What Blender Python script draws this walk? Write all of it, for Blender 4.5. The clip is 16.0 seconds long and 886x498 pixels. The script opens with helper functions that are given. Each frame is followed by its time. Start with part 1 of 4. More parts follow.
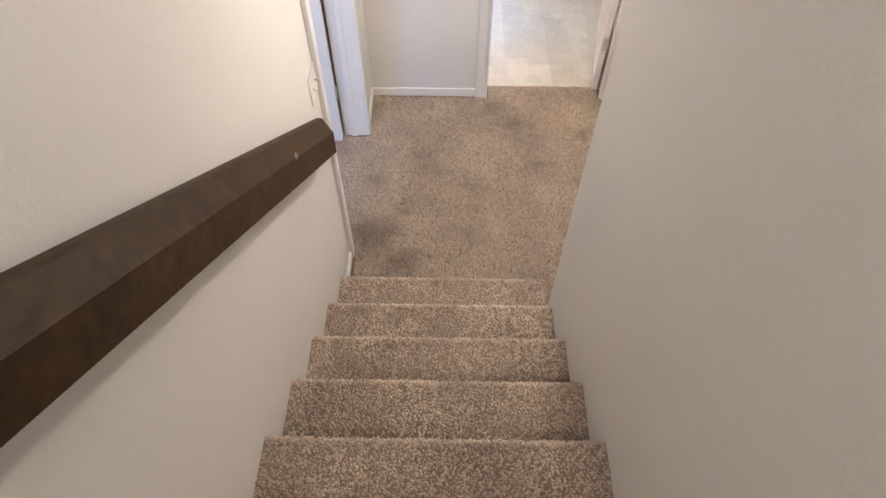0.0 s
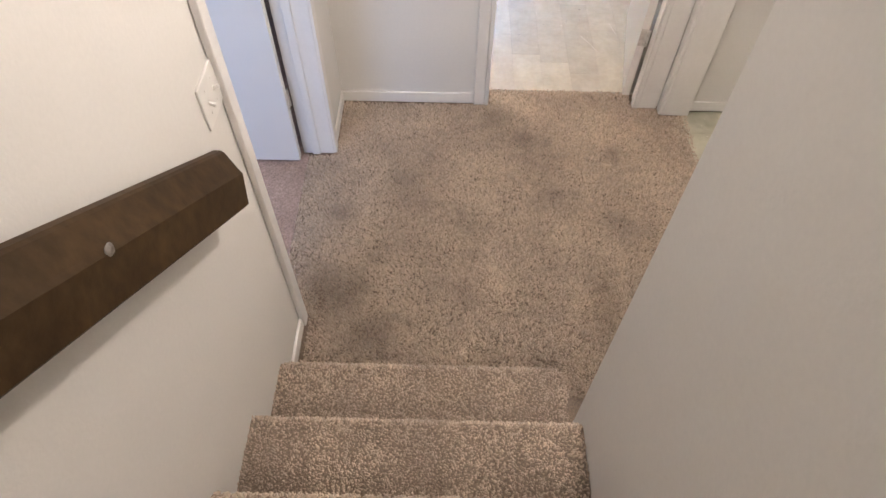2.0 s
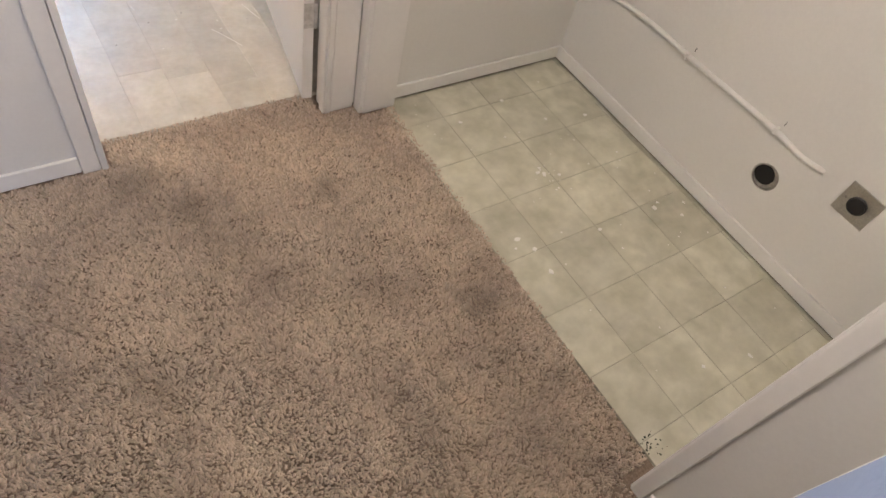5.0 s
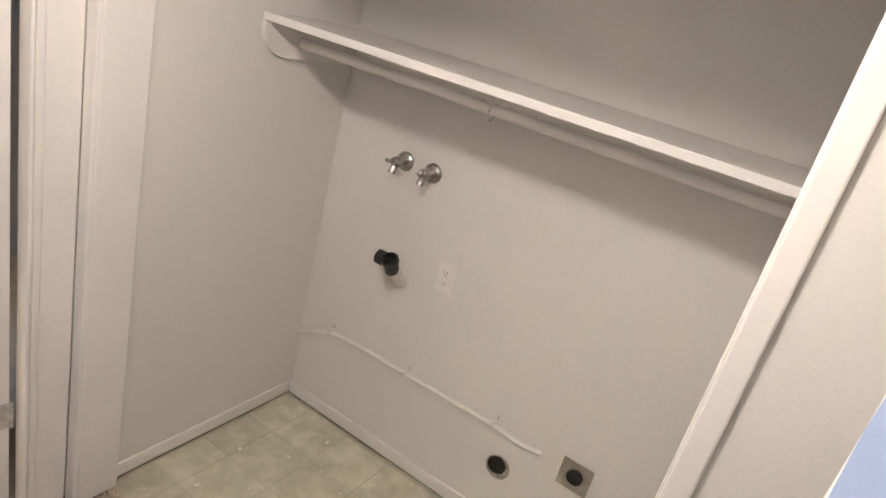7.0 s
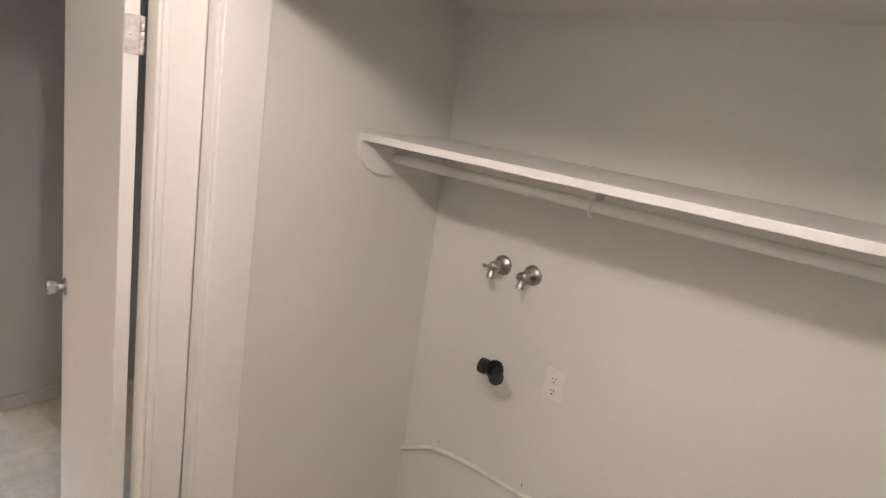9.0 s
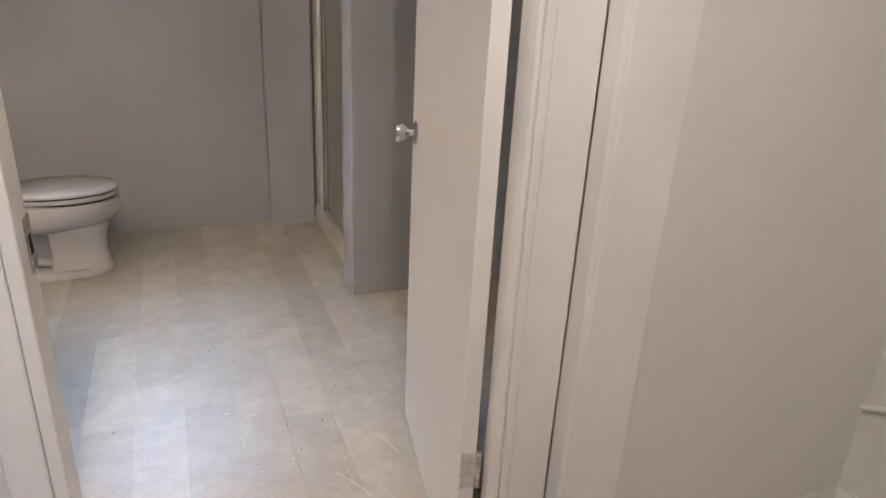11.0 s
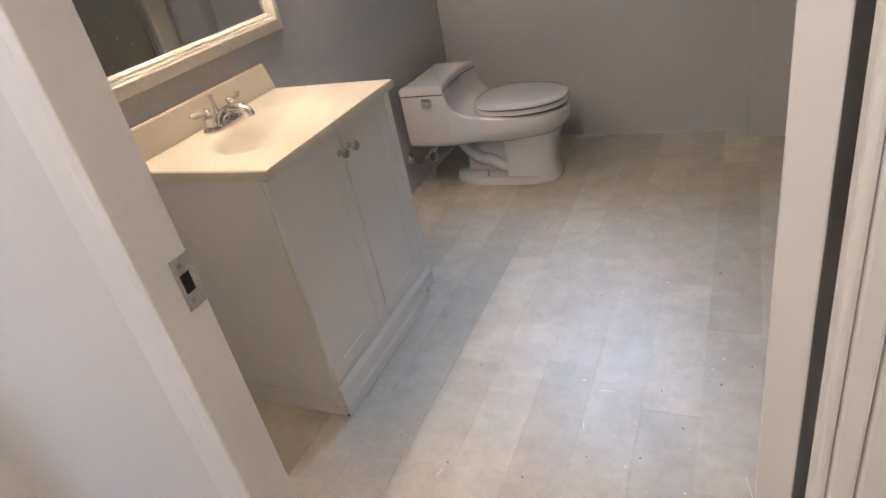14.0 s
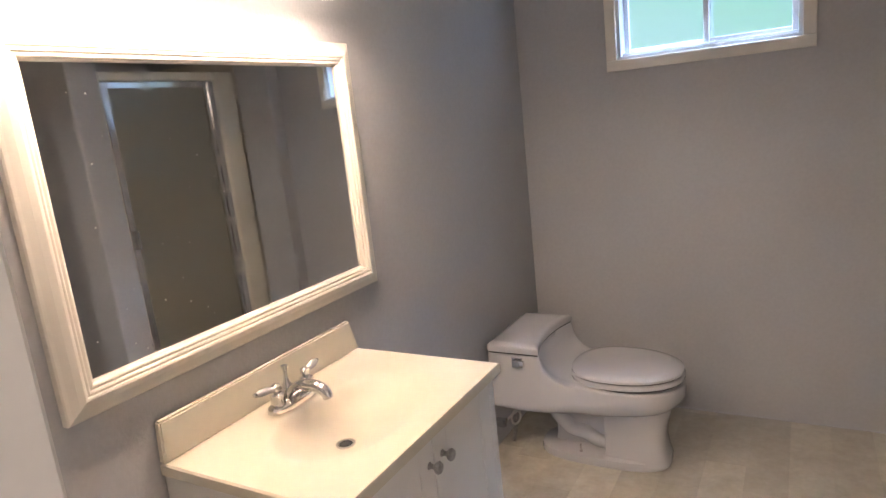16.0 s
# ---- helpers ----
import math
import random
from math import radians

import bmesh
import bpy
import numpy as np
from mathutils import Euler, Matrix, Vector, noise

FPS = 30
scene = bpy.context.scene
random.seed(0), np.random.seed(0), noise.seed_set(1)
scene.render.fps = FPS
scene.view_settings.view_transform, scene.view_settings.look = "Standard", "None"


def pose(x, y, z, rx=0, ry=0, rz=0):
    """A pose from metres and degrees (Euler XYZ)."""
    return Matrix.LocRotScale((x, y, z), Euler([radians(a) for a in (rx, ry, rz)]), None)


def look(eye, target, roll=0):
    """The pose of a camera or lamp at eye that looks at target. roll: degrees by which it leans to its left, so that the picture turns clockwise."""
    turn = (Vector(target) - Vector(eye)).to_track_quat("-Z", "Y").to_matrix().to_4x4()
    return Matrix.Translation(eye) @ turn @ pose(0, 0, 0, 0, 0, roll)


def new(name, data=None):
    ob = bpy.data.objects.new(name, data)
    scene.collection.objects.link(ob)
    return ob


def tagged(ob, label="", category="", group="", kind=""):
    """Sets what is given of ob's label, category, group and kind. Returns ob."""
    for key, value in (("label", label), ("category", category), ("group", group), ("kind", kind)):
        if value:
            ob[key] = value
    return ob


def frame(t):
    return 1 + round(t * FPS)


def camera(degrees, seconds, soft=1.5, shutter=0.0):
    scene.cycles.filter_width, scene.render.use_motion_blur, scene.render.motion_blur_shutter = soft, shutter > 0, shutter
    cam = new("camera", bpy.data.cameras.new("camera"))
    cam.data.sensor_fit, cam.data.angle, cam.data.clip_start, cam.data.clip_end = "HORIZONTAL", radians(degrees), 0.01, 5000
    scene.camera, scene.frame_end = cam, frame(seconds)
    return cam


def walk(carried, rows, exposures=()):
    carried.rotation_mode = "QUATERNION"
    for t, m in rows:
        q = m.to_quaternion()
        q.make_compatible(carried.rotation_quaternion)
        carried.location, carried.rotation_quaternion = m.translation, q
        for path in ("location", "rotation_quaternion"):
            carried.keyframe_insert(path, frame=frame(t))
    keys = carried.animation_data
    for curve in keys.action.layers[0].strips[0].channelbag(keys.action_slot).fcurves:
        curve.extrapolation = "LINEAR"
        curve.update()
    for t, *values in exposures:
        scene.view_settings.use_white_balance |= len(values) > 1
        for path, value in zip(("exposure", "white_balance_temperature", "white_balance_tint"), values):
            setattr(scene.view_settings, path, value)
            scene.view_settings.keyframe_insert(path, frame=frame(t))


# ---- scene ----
cam = camera(69.8, 16.0)
PATH = [
    (0, (0.5, -1.664, 2.69), (0.488, -0.482, 1.077), 0.3),
    (0.5, (0.511, -1.481, 2.569), (0.493, -0.306, 0.95), 0.1),
    (1, (0.543, -1.313, 2.442), (0.526, -0.14, 0.823), 0.3),
    (1.5, (0.522, -1.107, 2.282), (0.515, 0.066, 0.663), 0.8),
    (2, (0.545, -0.927, 2.142), (0.536, 0.242, 0.519), 0.9),
    (2.5, (0.564, -0.778, 2.025), (0.56, 0.386, 0.399), 0.9),
    (3, (0.529, -0.579, 1.864), (0.535, 0.581, 0.235), 1.1),
    (5.5, (0.663, -0.034, 1.573), (1.813, 0.675, 0.098), 21.7),
    (6, (0.67, -0.047, 1.628), (2.061, 0.694, 0.397), 19.7),
    (6.5, (0.683, -0.067, 1.698), (2.244, 0.765, 0.763), 17.0),
    (7, (0.67, -0.06, 1.752), (2.327, 0.808, 1.045), 15.2),
    (7.5, (0.668, -0.07, 1.79), (2.358, 0.831, 1.213), 13.3),
    (8, (0.661, -0.065, 1.791), (2.363, 0.849, 1.274), 11.8),
    (8.5, (0.676, -0.05, 1.797), (2.35, 0.932, 1.315), 10.4),
    (9, (0.699, 0.006, 1.73), (2.238, 1.199, 1.274), 8.6),
    (9.5, (0.741, 0.14, 1.603), (1.982, 1.64, 1.142), 6.0),
    (10, (0.797, 0.32, 1.456), (1.846, 1.954, 0.976), 5.0),
    (12.5, (1.187, 0.938, 1.188), (1.223, 2.569, 0.03), -5.7),
    (13, (1.288, 1.011, 1.2), (0.963, 2.583, 0.006), -10.1),
    (13.5, (1.364, 1.045, 1.263), (0.672, 2.532, 0.118), -13.9),
    (14, (1.382, 1.077, 1.321), (0.548, 2.605, 0.336), -12.3),
    (14.5, (1.314, 1.159, 1.359), (0.425, 2.738, 0.513), -10.0),
    (15, (1.188, 1.259, 1.381), (0.269, 2.883, 0.661), -8.5),
    (15.5, (1.115, 1.345, 1.415), (0.17, 3.015, 0.852), -7.1),
    (16, (1.062, 1.426, 1.469), (0.075, 3.117, 1.059), -6.2),
]
walk(cam, [(t, look(eye, target, roll)) for t, eye, target, roll in PATH], [
    (0, 0.27, 6500, 10), (1.5, 0.20, 6500, 10), (3.0, 0.06, 6500, 10), (5.5, 0.0, 6500, 10), (6.5, -0.04, 6550, 10), (8.0, -0.06, 6620, 10), (9.0, -0.16, 6550, 10),
    (10.0, -0.20, 6400, 11), (12.5, -0.12, 6340, 11), (13.5, -0.15, 6370, 11), (14.5, -0.17, 6400, 12), (15.3, 0.0, 6470, 14), (16.0, 0.0, 6500, 15)])

# ---- world and lights ----
world = bpy.data.worlds.new("world")
scene.world = world
world.use_nodes = True
wn = world.node_tree.nodes
sky = wn.new("ShaderNodeTexSky")
sky.sky_type, sky.sun_disc = "NISHITA", False
sky.sun_elevation, sky.sun_rotation = radians(40), radians(200)
wn["Background"].inputs["Strength"].default_value = 0.12
world.node_tree.links.new(sky.outputs[0], wn["Background"].inputs["Color"])


def lamp(name, kind, m, power, colour, **more):
    data = bpy.data.lights.new(name, kind)
    data.energy, data.color = power, colour
    for key, value in more.items():
        if key == "radius":
            data.shadow_soft_size = value
        elif key == "size":
            data.shape, data.size, data.size_y = "RECTANGLE", value[0], value[1]
        elif key == "angle":
            data.angle = radians(value)
    ob = new(name, data)
    ob.matrix_world = m
    return ob


WARM = (1.0, 0.885, 0.815)
DAY = (0.47, 0.66, 1.0)
lamp("sun", "SUN", look((-12, -30, 34), (0, 0, 0)), 2.5, (1, 0.93, 0.82), angle=0.5)
lamp("hall_ceiling_lamp", "POINT", pose(1.05, 0.48, 2.20), 44, WARM, radius=0.06)
lamp("stair_ceiling_lamp", "POINT", pose(0.52, -2.9, 4.3), 56, (1.0, 0.92, 0.90), radius=0.2)
lamp("left_room_daylight", "AREA", look((-1.35, -1.52, 1.45), (-1.0, 1.1, 1.0)), 36, (0.38, 0.57, 1.0), size=(1.5, 1.2))
lamp("bath_window_daylight", "AREA", look((0.58, 5.70, 3.90), (0.70, 4.36, 1.83)), 1200, DAY, size=(1.5, 2.0))


# ---- materials ----
def material(name, colour, rough=0.6, metal=0.0, grain=0.0, grain_size=60.0, blotch=0.06, blotch_size=2.0,
             bump=0.0, bump_size=200.0, spec=0.5, piece=0.0, second=None, coat=0.0):
    """A painted or solid surface: two scales of colour variation and a fine relief."""
    mat = bpy.data.materials.new(name)
    mat.use_nodes = True
    n, l = mat.node_tree.nodes, mat.node_tree.links
    b = n["Principled BSDF"]
    b.inputs["Roughness"].default_value, b.inputs["Metallic"].default_value = rough, metal
    b.inputs["Specular IOR Level"].default_value = spec
    b.inputs["Coat Weight"].default_value = coat
    geo = n.new("ShaderNodeNewGeometry")
    big = n.new("ShaderNodeTexNoise")
    big.inputs["Scale"].default_value, big.inputs["Detail"].default_value = blotch_size, 5
    l.new(geo.outputs["Position"], big.inputs["Vector"])
    fine = n.new("ShaderNodeTexNoise")
    fine.inputs["Scale"].default_value, fine.inputs["Detail"].default_value = grain_size, 3
    l.new(geo.outputs["Position"], fine.inputs["Vector"])

    def ramp(src, amount, low=0.3, high=0.7):
        r = n.new("ShaderNodeMapRange")
        r.inputs["From Min"].default_value, r.inputs["From Max"].default_value = low, high
        r.inputs["To Min"].default_value, r.inputs["To Max"].default_value = 1 - amount, 1 + amount
        l.new(src, r.inputs["Value"])
        return r.outputs[0]

    def times(a, c):
        m = n.new("ShaderNodeMath")
        m.operation = "MULTIPLY"
        l.new(a, m.inputs[0])
        l.new(c, m.inputs[1])
        return m.outputs[0]

    value = times(ramp(big.outputs[0], blotch), ramp(fine.outputs[0], grain))
    if piece:
        info = n.new("ShaderNodeObjectInfo")
        value = times(value, ramp(info.outputs["Random"], piece, 0, 1))
    rgb = n.new("ShaderNodeMix")
    rgb.data_type = "RGBA"
    rgb.inputs[6].default_value = (*colour, 1)
    rgb.inputs[7].default_value = (*(second or colour), 1)
    if second:
        mid = n.new("ShaderNodeTexNoise")
        mid.inputs["Scale"].default_value, mid.inputs["Detail"].default_value, mid.inputs["Distortion"].default_value = blotch_size * 2.7, 8, 0.3
        l.new(geo.outputs["Position"], mid.inputs["Vector"])
        r = n.new("ShaderNodeMapRange")
        r.inputs["From Min"].default_value, r.inputs["From Max"].default_value = 0.32, 0.72
        l.new(mid.outputs[0], r.inputs["Value"])
        l.new(r.outputs[0], rgb.inputs[0])
    else:
        rgb.inputs[0].default_value = 0
    scale = n.new("ShaderNodeVectorMath")
    scale.operation = "SCALE"
    l.new(rgb.outputs[2], scale.inputs[0])
    l.new(value, scale.inputs["Scale"])
    l.new(scale.outputs[0], b.inputs["Base Color"])
    if bump:
        rel = n.new("ShaderNodeTexNoise")
        rel.inputs["Scale"].default_value, rel.inputs["Detail"].default_value = bump_size, 4
        l.new(geo.outputs["Position"], rel.inputs["Vector"])
        bn = n.new("ShaderNodeBump")
        bn.inputs["Strength"].default_value, bn.inputs["Distance"].default_value = 0.6, bump
        l.new(rel.outputs[0], bn.inputs["Height"])
        l.new(bn.outputs[0], b.inputs["Normal"])
    return mat


# stair wall end: the blue of the side room's daylight is put into this colour
DAYLIT_END = material("daylit_wall_end", (0.29, 0.37, 0.55), 0.55, blotch=0.05, blotch_size=6, bump=0.0015, bump_size=90)
WALL = material("warm_white_wall_paint", (0.735, 0.718, 0.682), 0.62, blotch=0.025, blotch_size=1.3, grain=0.015, grain_size=90, bump=0.0012, bump_size=130)
BLUEGREY = material("grey_wall_paint", (0.475, 0.472, 0.478), 0.5, blotch=0.05, blotch_size=1.6, grain=0.03, grain_size=70, bump=0.0012, bump_size=110)
TRIM = material("white_gloss_trim_paint", (0.80, 0.78, 0.75), 0.33, blotch=0.03, blotch_size=5, grain=0.015, bump=0.0005, bump_size=60)
DOORPAINT = material("white_door_paint", (0.80, 0.78, 0.75), 0.4, blotch=0.02, blotch_size=2, bump=0.0004, bump_size=90)
CEIL = material("white_ceiling_paint", (0.72, 0.70, 0.66), 0.8, blotch=0.03, bump=0.002, bump_size=80)
DARKWOOD = material("dark_brown_painted_wood", (0.046, 0.027, 0.012), 0.55, spec=0.12, grain=0.25, grain_size=35, blotch=0.25, blotch_size=9, bump=0.0006, bump_size=120)
CARPET_BASE = material("carpet_backing", (0.24, 0.186, 0.145), 0.95, grain=0.3, grain_size=160, blotch=0.2, blotch_size=3, bump=0.004, bump_size=180, spec=0.1)
MAUVE = material("mauve_brown_low_carpet", (0.40, 0.295, 0.25), 0.95, grain=0.3, grain_size=140, blotch=0.2, blotch_size=3, bump=0.004, bump_size=180, spec=0.1)
VINYL = material("cream_green_vinyl_tile", (0.475, 0.455, 0.345), 0.30, grain=0.06, grain_size=26, blotch=0.12, blotch_size=4, second=(0.63, 0.605, 0.495), bump=0.0004, bump_size=60, piece=0.09)
GROUT = material("vinyl_grout_line", (0.43, 0.415, 0.325), 0.4, blotch=0.3, blotch_size=12)
PLANK = material("pale_grey_vinyl_plank", (0.51, 0.465, 0.38), 0.42, grain=0.045, grain_size=55, blotch=0.09, blotch_size=7, second=(0.575, 0.54, 0.465), bump=0.0004, bump_size=70, piece=0.10)
PLANKGAP = material("plank_joint", (0.50, 0.465, 0.395), 0.7)
CHROME = material("chrome", (0.75, 0.75, 0.76), 0.12, metal=1.0, blotch=0.05, blotch_size=40)
STEEL = material("brushed_steel", (0.52, 0.50, 0.47), 0.33, metal=1.0, grain=0.1, grain_size=200, blotch=0.1, blotch_size=30)
OLDCHROME = material("dulled_chrome", (0.42, 0.40, 0.38), 0.28, metal=1.0, grain=0.2, grain_size=120, blotch=0.2, blotch_size=40)
HINGE = material("painted_hinge", (0.60, 0.58, 0.55), 0.35, metal=0.25, blotch=0.2, blotch_size=50)
BLACK = material("black_plastic", (0.012, 0.012, 0.013), 0.4, blotch=0.2, blotch_size=30)
HOLE = material("dark_void", (0.01, 0.01, 0.01), 0.9)
WHITEPLASTIC = material("white_plastic", (0.78, 0.76, 0.72), 0.35, blotch=0.03, blotch_size=20)
PORCELAIN = material("white_porcelain", (0.56, 0.545, 0.54), 0.09, blotch=0.02, blotch_size=4, coat=0.3)
MARBLE = material("cream_cultured_marble", (0.70, 0.65, 0.535), 0.42, blotch=0.03, blotch_size=6, grain=0.01, coat=0.12)
CABINET = material("white_cabinet_paint", (0.82, 0.80, 0.765), 0.38, blotch=0.03, blotch_size=4, bump=0.0003, bump_size=80)
FRAMEWHITE = material("cream_white_frame", (0.78, 0.74, 0.66), 0.3, blotch=0.03, blotch_size=6)
CREAMFIBRE = material("cream_fibreglass", (0.74, 0.69, 0.58), 0.28, blotch=0.05, blotch_size=5)
CHIP = material("paint_chip", (0.80, 0.78, 0.74), 0.6)
MOULD = material("dark_mould", (0.03, 0.035, 0.025), 0.9)
# dark fill that stands in for shade inside the toilet's gaps
GAPSHADE = material("gap_shade_fill", (0.06, 0.058, 0.055), 0.7)
VINYLWHITE = material("white_window_vinyl", (0.75, 0.76, 0.78), 0.35, blotch=0.02)


def mirror_material():
    mat = bpy.data.materials.new("silvered_mirror")
    mat.use_nodes = True
    n, l = mat.node_tree.nodes, mat.node_tree.links
    b = n["Principled BSDF"]
    b.inputs["Metallic"].default_value, b.inputs["Base Color"].default_value = 1.0, (0.82, 0.83, 0.82, 1)
    dust = n.new("ShaderNodeTexNoise")
    dust.inputs["Scale"].default_value, dust.inputs["Detail"].default_value = 22, 6
    geo = n.new("ShaderNodeNewGeometry")
    l.new(geo.outputs["Position"], dust.inputs["Vector"])
    r = n.new("ShaderNodeMapRange")
    r.inputs["From Min"].default_value, r.inputs["From Max"].default_value = 0.45, 0.85
    r.inputs["To Min"].default_value, r.inputs["To Max"].default_value = 0.015, 0.12
    l.new(dust.outputs[0], r.inputs["Value"])
    l.new(r.outputs[0], b.inputs["Roughness"])
    return mat


def glass_material(name, colour, rough):
    mat = bpy.data.materials.new(name)
    mat.use_nodes = True
    b = mat.node_tree.nodes["Principled BSDF"]
    b.inputs["Base Color"].default_value = (*colour, 1)
    b.inputs["Transmission Weight"].default_value, b.inputs["Roughness"].default_value = 1.0, rough
    b.inputs["IOR"].default_value = 1.45
    return mat


def glow_material(name, colour, strength):
    mat = bpy.data.materials.new(name)
    mat.use_nodes = True
    b = mat.node_tree.nodes["Principled BSDF"]
    b.inputs["Base Color"].default_value = (*colour, 1)
    b.inputs["Emission Color"].default_value = (*colour, 1)
    b.inputs["Emission Strength"].default_value = strength
    return mat


def foliage_backdrop():
    """Soft greenery and sky behind the frosted panes, as a distant backdrop."""
    mat = bpy.data.materials.new("garden_backdrop")
    mat.use_nodes = True
    n, l = mat.node_tree.nodes, mat.node_tree.links
    b = n["Principled BSDF"]
    b.inputs["Base Color"].default_value = (0, 0, 0, 1)
    geo = n.new("ShaderNodeNewGeometry")
    noi = n.new("ShaderNodeTexNoise")
    noi.inputs["Scale"].default_value, noi.inputs["Detail"].default_value = 3.2, 1.5
    l.new(geo.outputs["Position"], noi.inputs["Vector"])
    r = n.new("ShaderNodeValToRGB")
    e = r.color_ramp.elements
    e[0].position, e[0].color = 0.42, (0.24, 0.70, 0.26, 1)
    e[1].position, e[1].color = 0.60, (0.55, 0.79, 1.0, 1)
    mid = e.new(0.50)
    mid.color = (0.36, 0.78, 0.68, 1)
    l.new(noi.outputs[0], r.inputs[0])
    l.new(r.outputs[0], b.inputs["Emission Color"])
    b.inputs["Emission Strength"].default_value = 0.95
    return mat


MIRROR = mirror_material()
FROST = glass_material("obscure_glass", (0.85, 0.95, 0.95), 0.30)
SHOWERGLASS = glass_material("obscure_bronze_shower_glass", (0.46, 0.43, 0.34), 0.35)
SHOWERGLASS.node_tree.nodes["Principled BSDF"].inputs["Transmission Weight"].default_value = 0.4
BULB = glow_material("lit_bulb", (1.0, 0.80, 0.63), 285)
SHADE = glow_material("lit_frosted_shade", (1.0, 0.84, 0.68), 14)


# ---- shape helpers ----
def mesh(name, bm, mat, smooth=False):
    me = bpy.data.meshes.new(name)
    bmesh.ops.recalc_face_normals(bm, faces=bm.faces)
    bm.to_mesh(me)
    bm.free()
    me.materials.append(mat)
    if smooth:
        me.polygons.foreach_set("use_smooth", [True] * len(me.polygons))
        me.set_sharp_from_angle(angle=radians(40))
    return me


def part(name, bm, mat, parent=None, label="", smooth=False):
    ob = new(name, mesh(name, bm, mat, smooth))
    ob.parent = parent
    return tagged(ob, label) if label else ob


def thing(name, label, category, base=(0, 0, 0), group="", kind=""):
    ob = new(name)
    ob.empty_display_size = 0.05
    ob.location = base
    return tagged(ob, label, category, group, kind)


def under(ob):
    """Keep a part's world place when its parent stands away from the origin."""
    ob.matrix_parent_inverse = Matrix.Translation(ob.parent.location).inverted()
    return ob


def add_box(bm, lo, hi, bevel=0.0, seg=2, m=None):
    vs = [bm.verts.new((x, y, z)) for x in (lo[0], hi[0]) for y in (lo[1], hi[1]) for z in (lo[2], hi[2])]
    fs = [bm.faces.new([vs[i] for i in f]) for f in ((0, 1, 3, 2), (4, 6, 7, 5), (0, 4, 5, 1), (2, 3, 7, 6), (0, 2, 6, 4), (1, 5, 7, 3))]
    if m is not None:
        bmesh.ops.transform(bm, matrix=m, verts=vs)
    if bevel:
        es = list({e for f in fs for e in f.edges})
        bmesh.ops.bevel(bm, geom=es, offset=bevel, segments=seg, affect="EDGES", profile=0.5, clamp_overlap=True)
    return vs


def boxes(*list_of, bevel=0.0, seg=2, m=None):
    bm = bmesh.new()
    for lo, hi in list_of:
        add_box(bm, lo, hi, bevel, seg, m)
    return bm


def add_loft(bm, rings, cap=True):
    loops = [[bm.verts.new(p) for p in ring] for ring in rings]
    n = len(loops[0])
    for a, b in zip(loops, loops[1:]):
        for i in range(n):
            bm.faces.new((a[i], a[(i + 1) % n], b[(i + 1) % n], b[i]))
    if cap:
        bm.faces.new(loops[0])
        bm.faces.new(list(reversed(loops[-1])))


def loft(rings, cap=True):
    bm = bmesh.new()
    add_loft(bm, rings, cap)
    return bm


def oval(cx, cy, z, rx, ry, n=32, power=2.0):
    out = []
    for i in range(n):
        a = math.tau * i / n
        c, s = math.cos(a), math.sin(a)
        out.append((cx + rx * math.copysign(abs(c) ** (2 / power), c), cy + ry * math.copysign(abs(s) ** (2 / power), s), z))
    return out


def add_lathe(bm, profile, m, n=20, cap=True):
    """profile: (radius, height) pairs round the local z axis."""
    rings = []
    for r, h in profile:
        rings.append([m @ Vector((r * math.cos(math.tau * i / n), r * math.sin(math.tau * i / n), h)) for i in range(n)])
    add_loft(bm, rings, cap)


def lathe(profile, m, n=20, cap=True):
    bm = bmesh.new()
    add_lathe(bm, profile, m, n, cap)
    return bm


def add_tube(bm, points, radius, n=10):
    """A round tube along a smooth line; radius is a number or one per point."""
    pts = [Vector(p) for p in points]
    rings = []
    side = None
    for i, p in enumerate(pts):
        d = (pts[min(i + 1, len(pts) - 1)] - pts[max(i - 1, 0)]).normalized()
        if side is None:
            side = d.orthogonal().normalized()
        side = (side - d * side.dot(d)).normalized()
        up = d.cross(side)
        r = radius[i] if isinstance(radius, (list, tuple)) else radius
        rings.append([p + r * (math.cos(math.tau * k / n) * side + math.sin(math.tau * k / n) * up) for k in range(n)])
    add_loft(bm, rings)


def tube(points, radius, n=10):
    bm = bmesh.new()
    add_tube(bm, points, radius, n)
    return bm


def smooth_line(points, steps=8):
    pts = [Vector(p) for p in points]
    out = []
    for i in range(len(pts) - 1):
        a, b, c, d = pts[max(i - 1, 0)], pts[i], pts[i + 1], pts[min(i + 2, len(pts) - 1)]
        for k in range(steps):
            t = k / steps
            out.append(0.5 * ((2 * b) + (c - a) * t + (2 * a - 5 * b + 4 * c - d) * t * t + (3 * b - a - 3 * c + d) * t ** 3))
    out.append(pts[-1])
    return out


def structure(name, bm, mat, label, category, smooth=False, parent=None):
    ob = part(name, bm, mat, parent, smooth=smooth)
    return tagged(ob, label, category, kind="structure")


# ---- plan ----
RISE, RUN = 0.192, 0.262
XR = 0.948           # stair side wall
XW = 0.014           # hall west wall
HX = 1.592           # hall side wall with the closet
HY = 1.522           # hall end wall
CX, CY0, CY1 = 2.55, -0.15, 1.492   # closet
BX0, BX1, BY0, BY1 = -0.118, 2.55, 1.573, 4.340   # bathroom
HC, CC, BC = 2.40, 2.045, 2.25      # ceilings of hall, closet, bath
DOOR0, DOOR1, DOORH = 0.738, 1.462, 1.985
LD0, LD1 = 0.290, 1.150             # opening to the left room
CL0, CL1, CLH = -0.050, 1.455, 1.985  # closet opening
TOP = 13 * RISE

